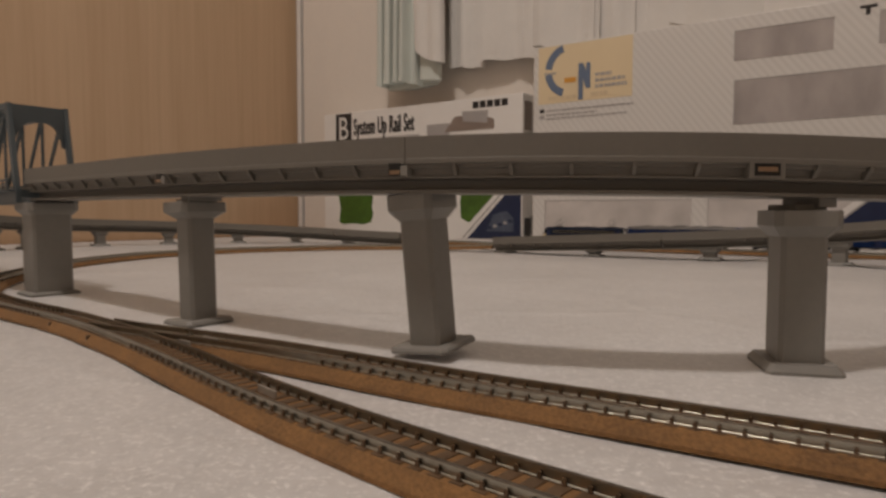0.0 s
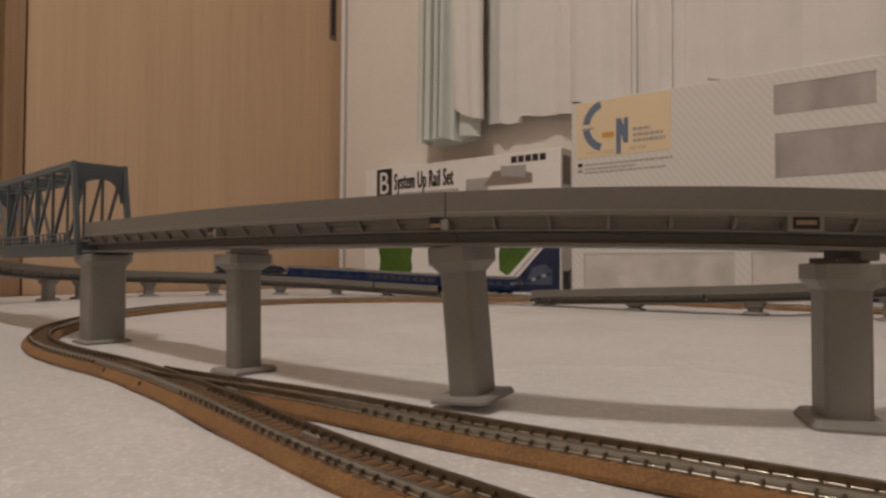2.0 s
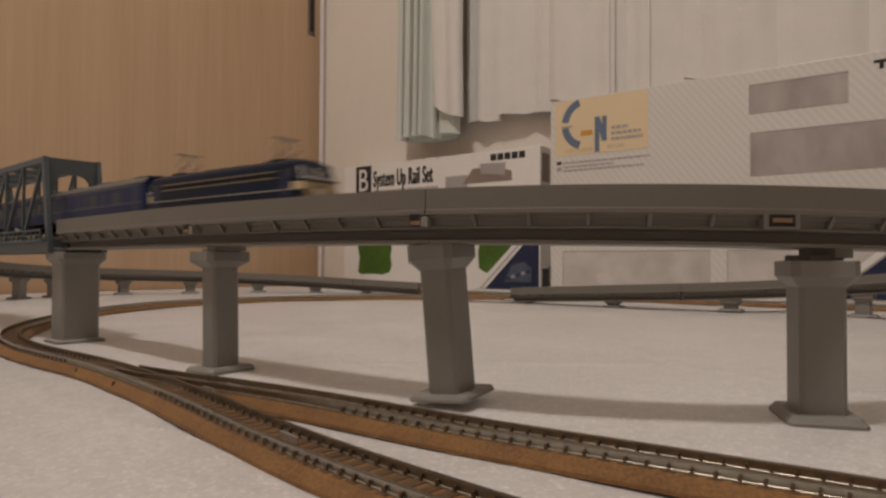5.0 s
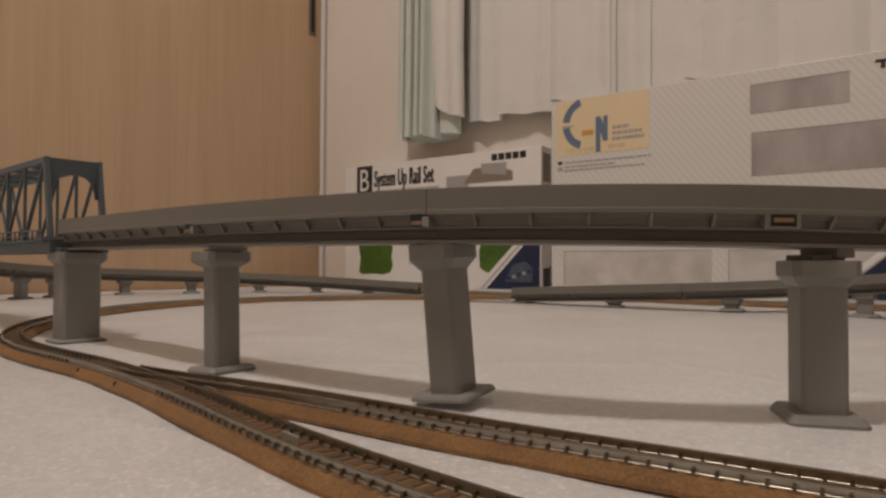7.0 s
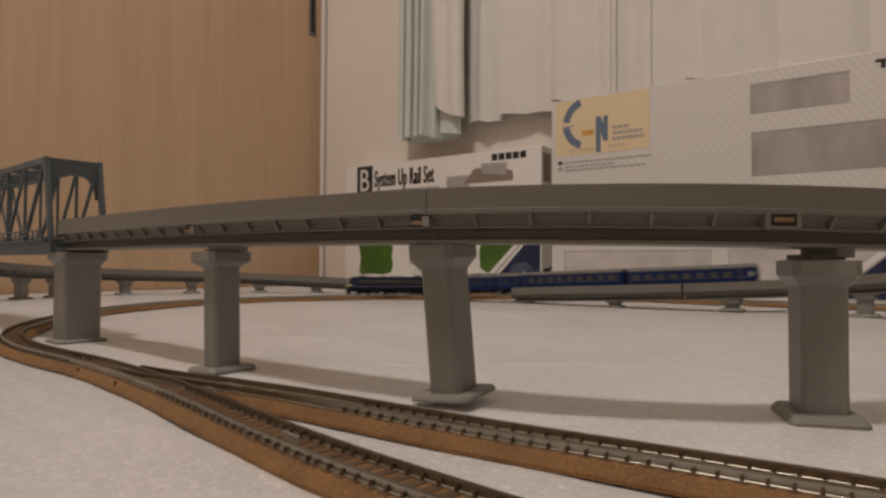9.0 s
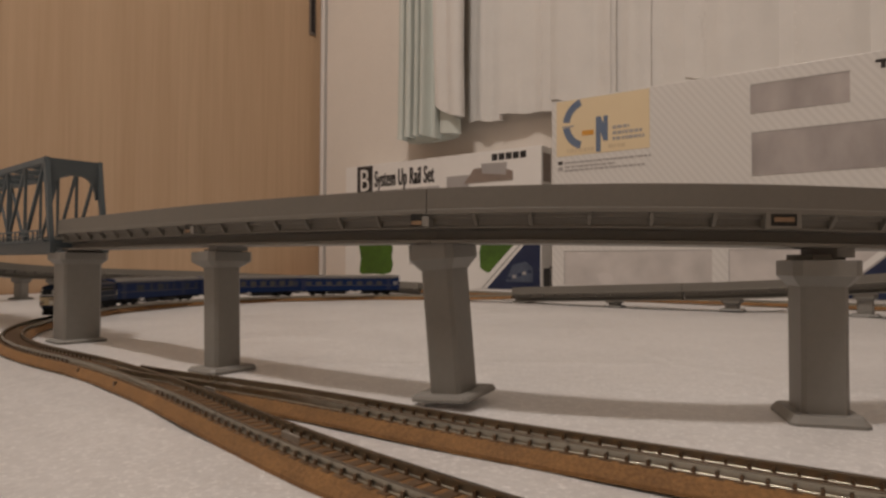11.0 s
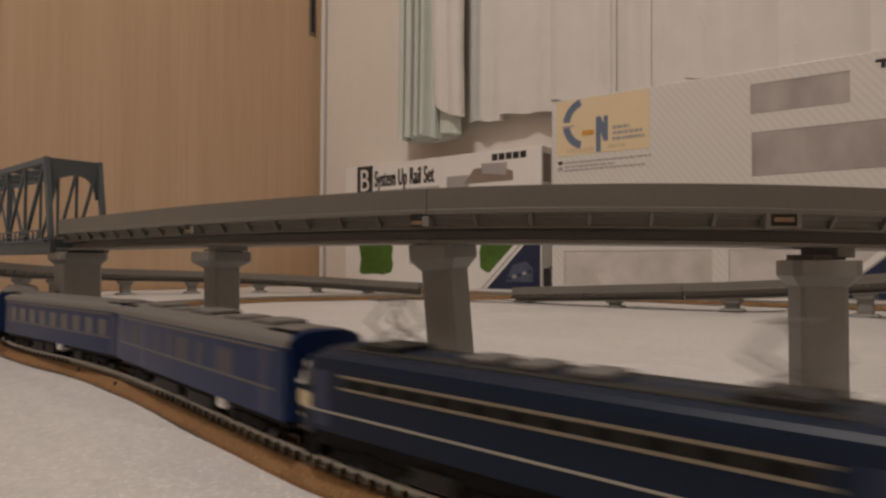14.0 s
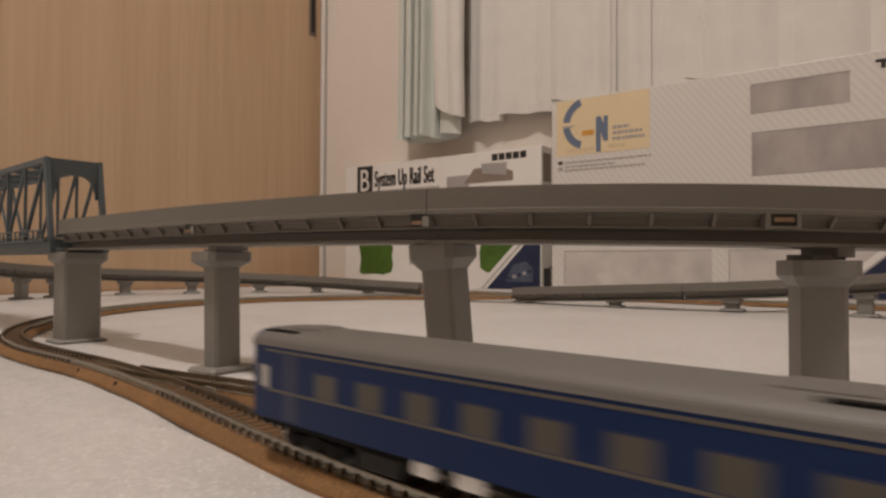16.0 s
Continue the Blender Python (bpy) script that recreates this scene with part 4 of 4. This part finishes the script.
def bogie(parent, x, half_base=7.0, wheels=2):
    b = part("bogie", block(bmesh.new(), x - half_base - 3, x + half_base + 3, -7.2, 7.2, 2.6, 4.6, bevel=0.4), UNDER_BLACK, parent)
    for side in (-1, 1):
        y = side * 7.4
        bm = block(bmesh.new(), x - half_base - 3.5, x + half_base + 3.5, y - 0.7, y + 0.7, 2.4, 4.4, bevel=0.2)
        for k in range(wheels):
            xx = x - half_base + 2 * half_base * k / (wheels - 1)
            block(bm, xx - 1.5, xx + 1.5, y - 1.0, y + 1.0, 1.6, 4.2, bevel=0.2)
        block(bm, x - 2, x + 2, y - 1.0, y + 1.0, 2.0, 5.0, bevel=0.2)
        part("side_frame", bm, UNDER_BLACK, b)
        for k in range(wheels):
            xx = x - half_base + 2 * half_base * k / (wheels - 1)
            bm = bmesh.new()
            rod(bm, (xx, side * 4.0, 2.9), (xx, side * 5.6, 2.9), 2.9, 16)
            part("wheel", bm, DARK_WHEEL, b)


COACH_LEN, COACH_PITCH, LOCO_LEN = 128.5, 131.0, 111.0
BODY_LOW, EAVE, ROOF_TOP, HALF = 6.6, 22.4, 26.0, 9.6


def coach(name, label, windows, window_size, roof_units, doors, end_rear=False, tanks=(), pane=PANE_TAN, lined=True):
    """A sleeping coach: origin on the rail top at its middle, running towards +x."""
    e = thing(name, place(0, 0), label, "railway coach", "coaches of the train")
    l = COACH_LEN / 2
    out = shell_outline(HALF, BODY_LOW, EAVE, ROOF_TOP, 14)
    body = prism(bmesh.new(), [(HALF, BODY_LOW), (HALF, EAVE), (-HALF, EAVE), (-HALF, BODY_LOW)], "x", -l, l)
    bmesh.ops.bevel(body, geom=[ed for ed in body.edges if abs(ed.verts[0].co.x) == l and abs(ed.verts[1].co.x) == l
                                and abs(ed.verts[0].co.z - ed.verts[1].co.z) > 1], offset=1.4, segments=3, affect="EDGES")
    shell = part("body", body, COACH_BLUE, e, "glossy deep blue body side")
    roof = prism(bmesh.new(), [(HALF + 0.12, EAVE)] + [p for p in out if p[1] > EAVE + 0.01] + [(-HALF - 0.12, EAVE)], "x", -l + 0.4, l - 0.4)
    for v in roof.verts:
        if abs(v.co.x) > l - 1 and v.co.z > EAVE + 2:
            v.co.x *= (l - 2.6) / l
    part("roof", roof, ROOF_GREY, e, "matt grey arched roof", smooth=False)
    for x in (-l, l):
        s = 1 if x > 0 else -1
        arch = [(HALF - 1.2, EAVE - 0.2)] + [(y * 0.97, z - 0.25) for y, z in out if z > EAVE + 0.01] + [(-HALF + 1.2, EAVE - 0.2)]
        part("end_wall", prism(bmesh.new(), arch, "x", *sorted((x - s * 3.2, x - s * 0.05))), COACH_BLUE, e, "blue arched end wall")
    wz0, wz1 = window_size[1:]
    for side in (-1, 1):
        for x, ww in [w if isinstance(w, tuple) else (w, window_size[0]) for w in windows]:
            part("window_frame", block(bmesh.new(), x - ww / 2 - 0.35, x + ww / 2 + 0.35, *sorted((side * (HALF - 0.3), side * (HALF + 0.03))), wz0 - 0.35, wz1 + 0.35, bevel=0.0), DOOR_DARK, shell)
            part("pane", block(bmesh.new(), x - ww / 2, x + ww / 2, *sorted((side * (HALF - 0.3), side * (HALF + 0.09))), wz0, wz1, bevel=0.12), PANE_PALE if ww == 3.4 else pane, shell, "pale end window" if ww == 3.4 else "window with a drawn tan curtain" if pane is PANE_TAN else "dim window")
        for x in doors:
            part("door", block(bmesh.new(), x - 2.6, x + 2.6, *sorted((side * (HALF - 0.3), side * (HALF + 0.04))), BODY_LOW + 0.4, EAVE - 1.4), DOOR_DARK, shell, "darker blue recessed folding door")
        for z in ((12.6, 21.2) if lined else ()):
            part("line", block(bmesh.new(), -l + 6, l - 6, *sorted((side * (HALF - 0.3), side * (HALF + 0.07))), z, z + 0.55), SILVER_LINE, shell, "thin dull gold line")
    for x, w, h in roof_units:
        part("roof_unit", block(bmesh.new(), x - w / 2, x + w / 2, -4.6, 4.6, ROOF_TOP - 1.2, ROOF_TOP + h, bevel=0.6), ROOF_GREY, e, "low grey roof ventilator housing")
    for x in (-l + 8, l - 8):
        part("roof_recess", block(bmesh.new(), x - 6, x + 6, -7.3, -5.0, ROOF_TOP - 2.2, ROOF_TOP - 0.3), UNDER_BLACK, e, "dark roof vent")
    part("underframe", block(bmesh.new(), -l + 2, l - 2, -8.2, 8.2, 5.0, BODY_LOW + 0.1), UNDER_BLACK, e)
    for x, w, m in tanks:
        part("equipment_box", block(bmesh.new(), x - w / 2, x + w / 2, *((-9.1, 9.1) if m is WHITE_PAINT else (-8.6, 8.6)), 3.8 if m is WHITE_PAINT else 1.8, 6.4 if m is WHITE_PAINT else 5.2, bevel=0.3), m, e)
    for x in (-42, 42):
        bogie(e, x)
    for x in (-l, l):
        s = 1 if x > 0 else -1
        part("gangway", block(bmesh.new(), *sorted((x - s * 0.5, x + s * 1.0)), -3.4, 3.4, BODY_LOW + 0.6, EAVE - 2.0, bevel=0.3), UNDER_BLACK, e)
        part("coupler", block(bmesh.new(), *sorted((x - s * 2, x + s * 1.6)), -1.2, 1.2, 3.4, 5.0, bevel=0.2), UNDER_BLACK, e)
    if end_rear:
        for side in (-1, 1):
            part("end_window", block(bmesh.new(), -l - 0.15, -l + 0.3, *sorted((side * 4.6, side * 7.4)), 14.6, 19.2, bevel=0.1), WHITE_PAINT, e, "pale end window")
            part("tail_lamp", rod(bmesh.new(), (-l - 0.4, side * 6.6, 9.0), (-l + 0.3, side * 6.6, 9.0), 0.7, 10), TAIL_LENS, e, "small red tail lamp")
        part("end_panel", block(bmesh.new(), -l - 0.25, -l + 0.2, -3.2, 3.2, 16.5, 20.5, bevel=0.1), WHITE_PAINT, e, "white train-name panel")
    return e


material_line = material("pale_grey_line", (0.34, 0.32, 0.27), 0.4)


def locomotive():
    """A blue electric locomotive with a cream nose, origin on the rail top at its middle, running towards +x."""
    e = thing("locomotive", place(0, 0), "dark blue electric locomotive with a cream front and raised pantographs", "locomotive")
    l, half, low, eave, top = LOCO_LEN / 2, 9.5, 7.6, 20.9, 23.8
    # body lofted along x so that both cab ends rake back above the waist
    prof = shell_outline(half, low, eave, top, 5)
    bm, rings = bmesh.new(), []
    stations = [(-l, 0.86, 1), (-l + 1.6, 0.96, 1), (-l + 6, 1.0, 1), (l - 6, 1.0, 1), (l - 1.6, 0.96, 1), (l, 0.86, 1)]
    for x, k, _ in stations:
        r = []
        for y, z in prof:
            back = max(0, (z - 15.0)) * 0.42
            s = -1 if x > 0 else 1
            xx = x + s * back if abs(x) > l - 3 else x
            r.append(bm.verts.new((xx, y * k, z - (0.8 if z > 22 and abs(x) > l - 3 else 0))))
        rings.append(r)
    n = len(prof)
    for a, b in zip(rings, rings[1:]):
        for i in range(n):
            bm.faces.new((a[i], a[(i + 1) % n], b[(i + 1) % n], b[i]))
    bm.faces.new(rings[0]), bm.faces.new(rings[-1])
    body = part("body", bm, LOCO_BLUE, e, "dark blue body")
    part("roof_cover", block(bmesh.new(), -l + 11, l - 11, -6.8, 6.8, top - 2.2, top - 0.1, bevel=0.6), EQUIP_GREY, e, "dark grey roof cover")
    for side in (-1, 1):
        ys = lambda o: sorted((side * (half - 0.3), side * (half + o)))
        part("louvre_band", block(bmesh.new(), -l + 15, l - 15, *ys(0.06), 16.4, 18.6), EQUIP_GREY, body, "grey ventilation louvres")
        for z in (16.2, 18.6):
            part("line", block(bmesh.new(), -l + 14, l - 14, *ys(0.16), z, z + 0.5), LOCO_LINE, body, "dull cream frame line")
        for k in range(11):
            x = -l + 19 + k * (2 * l - 38) / 10
            part("louvre", block(bmesh.new(), x - 2.6, x + 2.6, *ys(0.1), 16.9, 18.3), UNDER_BLACK, body)
        part("line", block(bmesh.new(), -l + 2.5, l - 2.5, *ys(0.12), 11.3, 11.7), material_line, body, "thin pale waist line")
        for x in (-l + 8.5, l - 8.5):
            part("cab_door", block(bmesh.new(), x - 2, x + 2, *ys(0.05), 8.6, 19.5), DOOR_DARK, body)
        for x in (-l + 4.6, l - 4.6):
            part("side_window", block(bmesh.new(), x - 1.4, x + 1.4, *ys(0.12), 16.2, 19.6), PANE_DARK, body, "dark cab side window")
    for s in (-1, 1):
        X = lambda a, b: sorted((s * (l + a), s * (l + b)))
        # cream lower nose
        bm = bmesh.new()
        prism(bm, [(-7.6, 8.3), (7.6, 8.3), (8.2, 9.2), (8.25, 14.4), (-8.25, 14.4), (-8.2, 9.2)], "x", *X(-0.6, 0.5))
        nose = part("nose_panel", bm, LOCO_CREAM, body, "cream lower front")
        for side in (-1, 1):
            wrap = [(s * (l - 4.6), side * (half * 0.99 + 0.1)), (s * (l - 1.6), side * (half * 0.96 + 0.12)), (s * (l + 0.15), side * (half * 0.86 + 0.1)),
                    (s * (l - 0.8), side * half * 0.8), (s * (l - 4.6), side * half * 0.9)]
            part("nose_wrap", prism(bmesh.new(), wrap, "z", 11.4, 14.4), LOCO_CREAM, body, "cream panel wrapped round the corner")
        part("chin", prism(bmesh.new(), [(-6.6, 5.4), (6.6, 5.4), (8.0, 8.4), (-8.0, 8.4)], "x", *X(-2.5, 0.35)), LOCO_BLUE, body, "blue lower valance")
        part("nose_stripe", prism(bmesh.new(), [(-8.35, 14.4), (8.35, 14.4), (8.3, 15.7), (-8.3, 15.7)], "x", *X(-0.9, 0.55)), LOCO_BLUE, body, "blue band under the windows")
        part("silver_trim", prism(bmesh.new(), [(-8.4, 15.6), (8.4, 15.6), (8.4, 16.25), (-8.4, 16.25)], "x", *X(-0.9, 0.7)), WHITE_PAINT, body, "white trim bar")
        for y in (-4.1, 4.1):
            bm = bmesh.new()
            vs = []
            for yy, z in ((y - 3.7, 16.2), (y + 3.7, 16.2), (y + 3.4, 20.3), (y - 3.4, 20.3)):
                for o in (0.35, -0.6):
                    vs.append(bm.verts.new((s * (l - (z - 15.0) * 0.42 + o), yy, z)))
            for f in ((0, 2, 4, 6), (1, 3, 5, 7), (0, 1, 3, 2), (2, 3, 5, 4), (4, 5, 7, 6), (6, 7, 1, 0)):
                bm.faces.new([vs[i] for i in f])
            part("windscreen", bm, PANE_DARK, body, "dark windscreen")
        for y0, y1 in ((-8.3, -7.7), (-0.4, 0.4), (7.7, 8.3)):
            part("window_pillar", beam(bmesh.new(), (s * (l - 0.1), (y0 + y1) / 2, 16), (s * (l - 1.95), (y0 + y1) / 2 * 0.96, 20.5), 0.5, 0.5), WHITE_PAINT, body, "pale window pillar")
        for y in (-6.6, 6.6):
            part("headlamp", rod(bmesh.new(), (s * (l - 0.3), y * 1.05, 10.6), (s * (l + 1.0), y * 1.05, 10.6), 0.8, 12), LAMP_LENS, body, "round headlamp")
            part("lamp_bezel", rod(bmesh.new(), (s * (l - 0.6), y * 1.06, 10.4), (s * (l + 0.75), y * 1.06, 10.4), 1.5, 16), UNDER_BLACK, body, "black lamp housing")
            part("marker_lamp", rod(bmesh.new(), (s * (l - 0.3), y, 9.6), (s * (l + 0.8), y, 9.6), 0.5, 10), TAIL_LENS, body)
        part("headmark", rod(bmesh.new(), (s * (l + 0.3), 0, 10.2), (s * (l + 1.2), 0, 10.2), 1.7, 20), WHITE_PAINT, body, "round pale headmark")
        part("crest", prism(bmesh.new(), [(-3.4, 13.6), (3.4, 13.6), (1.0, 12.4), (-1.0, 12.4)], "x", *X(0.4, 0.75)), BROWN_PRINT, body, "dull winged crest")
        part("skirt", prism(bmesh.new(), [(-6.6, 0.9), (6.6, 0.9), (6.2, 4.4), (4.6, 6.4), (-4.6, 6.4), (-6.2, 4.4)], "x", *X(-4, 0.6)), UNDER_BLACK, e, "black snow plough")
        part("coupler", block(bmesh.new(), *X(-1, 3.0), -1.5, 1.5, 2.6, 5.0, bevel=0.3), UNDER_BLACK, e)
        part("buffer_step", block(bmesh.new(), *X(-1, 0.7), -6.4, 6.4, 5.0, 5.8, bevel=0.2), UNDER_BLACK, e)
    # pantographs
    for x, s in ((-l + 20, 1), (l - 20, -1)):
        p = part("pantograph", block(bmesh.new(), x - 5, x + 5, -5.2, 5.2, top - 0.2, top + 1.0, bevel=0.2), EQUIP_GREY, e)
        for y in (-4, 4):
            part("lower_arm", beam(bmesh.new(), (x - 4, y, top + 1), (x + 5, y * 0.7, top + 5), 0.38, 0.38), PANTO_GREY, p)
            part("lower_arm", beam(bmesh.new(), (x + 4, y, top + 1), (x - 5, y * 0.7, top + 5), 0.38, 0.38), PANTO_GREY, p)
            part("upper_arm", beam(bmesh.new(), (x + 5, y * 0.7, top + 5), (x + 0.8, y * 0.5, top + 9.5), 0.34, 0.34), PANTO_GREY, p)
            part("upper_arm", beam(bmesh.new(), (x - 5, y * 0.7, top + 5), (x - 0.8, y * 0.5, top + 9.5), 0.34, 0.34), PANTO_GREY, p)
        for d in (-0.9, 0.9):
            part("contact_bar", beam(bmesh.new(), (x + d, -6.2, top + 9.8), (x + d, 6.2, top + 9.8), 0.38, 0.38), PANTO_GREY, p)
    for x in (-12, -2, 9):
        part("roof_unit", block(bmesh.new(), x - 3.4, x + 3.4, -4.2, 4.2, top - 0.3, top + 0.9, bevel=0.4), ROOF_GREY, e)
    part("underframe", block(bmesh.new(), -l + 4, l - 4, -8.0, 8.0, 4.4, low + 0.2), UNDER_BLACK, e)
    for x in (-35, 0, 35):
        bogie(e, x, 6.5)
    for x in (-18, 18):
        part("equipment_box", block(bmesh.new(), x - 5, x + 5, -8.4, 8.4, 1.8, 5.2, bevel=0.3), EQUIP_GREY, e)
    return e


LOCO = locomotive()
VAN = coach("luggage_van", "blue generator van with few windows and a cluttered grey roof", ((-56, 3.6), (-41, 5.6), (-18.5, 2.6), (-8, 3.0), (2, 9.0), (15.6, 3.0), (31.5, 10.0)),
            (4.6, 13.4, 19.2), [(-38, 14, 0.9), (-18, 10, 0.6), (2, 16, 1.1), (24, 10, 0.7), (42, 12, 0.9)], (-33.5, 53), tanks=((-14, 20, EQUIP_GREY), (12, 18, EQUIP_GREY), (28, 5, WHITE_PAINT)), pane=PANE_DIM)
MIDDLE = coach("sleeping_coach", "blue sleeping coach with a row of curtained windows", [(-57.0, 2.4)] + [-49.8 + 12.6 * k for k in range(9)],
               (6.9, 13.6, 19.2), [(-50, 12, 0.25), (50, 12, 0.25)], (60.5,), tanks=((-20, 12, EQUIP_GREY), (-6, 10, EQUIP_GREY), (6, 5, WHITE_PAINT), (25, 8, EQUIP_GREY)))
REAR = coach("sleeping_coach", "blue sleeping coach with small curtained windows and a rounded tail", [(-58.5, 3.4)] + [-36.7 + 13.1 * k for k in range(7)] + [54.5],
             (6.6, 13.3, 18.0), [(-52, 8, 0.25), (50, 12, 0.25)], (-49, 61), end_rear=True, tanks=((-22, 12, EQUIP_GREY), (-10, 5, WHITE_PAINT), (0.3, 6, WHITE_PAINT), (12, 10, EQUIP_GREY), (24, 8, EQUIP_GREY)))

# ---------------------------------------------------------------- running of the train
# seconds, distance of the locomotive's nose along the route (mm)
RUN = [(0.0, 560), (0.5, 698), (1.0, 842), (1.5, 993), (2.0, 1164), (2.5, 1340), (3.0, 1512), (3.5, 1682), (4.0, 1876), (5.2, 2293), (6.3, 2675),
       (6.5, 2759), (6.8, 2888), (7.5, 3160), (8.0, 3320), (8.5, 3465), (9.0, 3612), (9.2, 3660), (10.2, 3888), (11.3, 4110), (11.6, 4164), (12.2, 4259),
       (12.5, 4322), (12.8, 4378), (13.1, 4434), (13.4, 4488), (14.0, 4613), (14.3, 4683), (14.6, 4744), (14.9, 4802), (15.2, 4853), (15.6, 4915), (16.0, 4988)]


def nose_at(t):
    k = 0
    while k < len(RUN) - 2 and t > RUN[k + 1][0]:
        k += 1

    def slope(i):
        a, b = RUN[max(i - 1, 0)], RUN[min(i + 1, len(RUN) - 1)]
        return (b[1] - a[1]) / (b[0] - a[0])
    (t0, s0), (t1, s1) = RUN[k], RUN[k + 1]
    h = t1 - t0
    u = (t - t0) / h
    return (s0 * (2 * u ** 3 - 3 * u * u + 1) + h * slope(k) * (u ** 3 - 2 * u * u + u) + s1 * (3 * u * u - 2 * u ** 3) + h * slope(k + 1) * (u ** 3 - u * u))


def car_pose(s_mid, reach):
    f, r = on_line(ROUTE, s_mid + reach), on_line(ROUTE, s_mid - reach)
    d = f - r
    c = (f + r) / 2
    return pose(c.x * MM, c.y * MM, c.z * MM, 0, -math.degrees(math.atan2(d.z, d.xy.length)), math.degrees(math.atan2(d.y, d.x)))


def motions():
    cars = [(LOCO, LOCO_LEN / 2, 34), (VAN, LOCO_LEN + 2 + COACH_PITCH * 0.5, 42), (MIDDLE, LOCO_LEN + 2 + COACH_PITCH * 1.5, 42),
            (REAR, LOCO_LEN + 2 + COACH_PITCH * 2.5, 42)]
    for car, back, reach in cars:
        walk(car, [(k / 10, car_pose(nose_at(k / 10) - back, reach)) for k in range(161)])


motions()
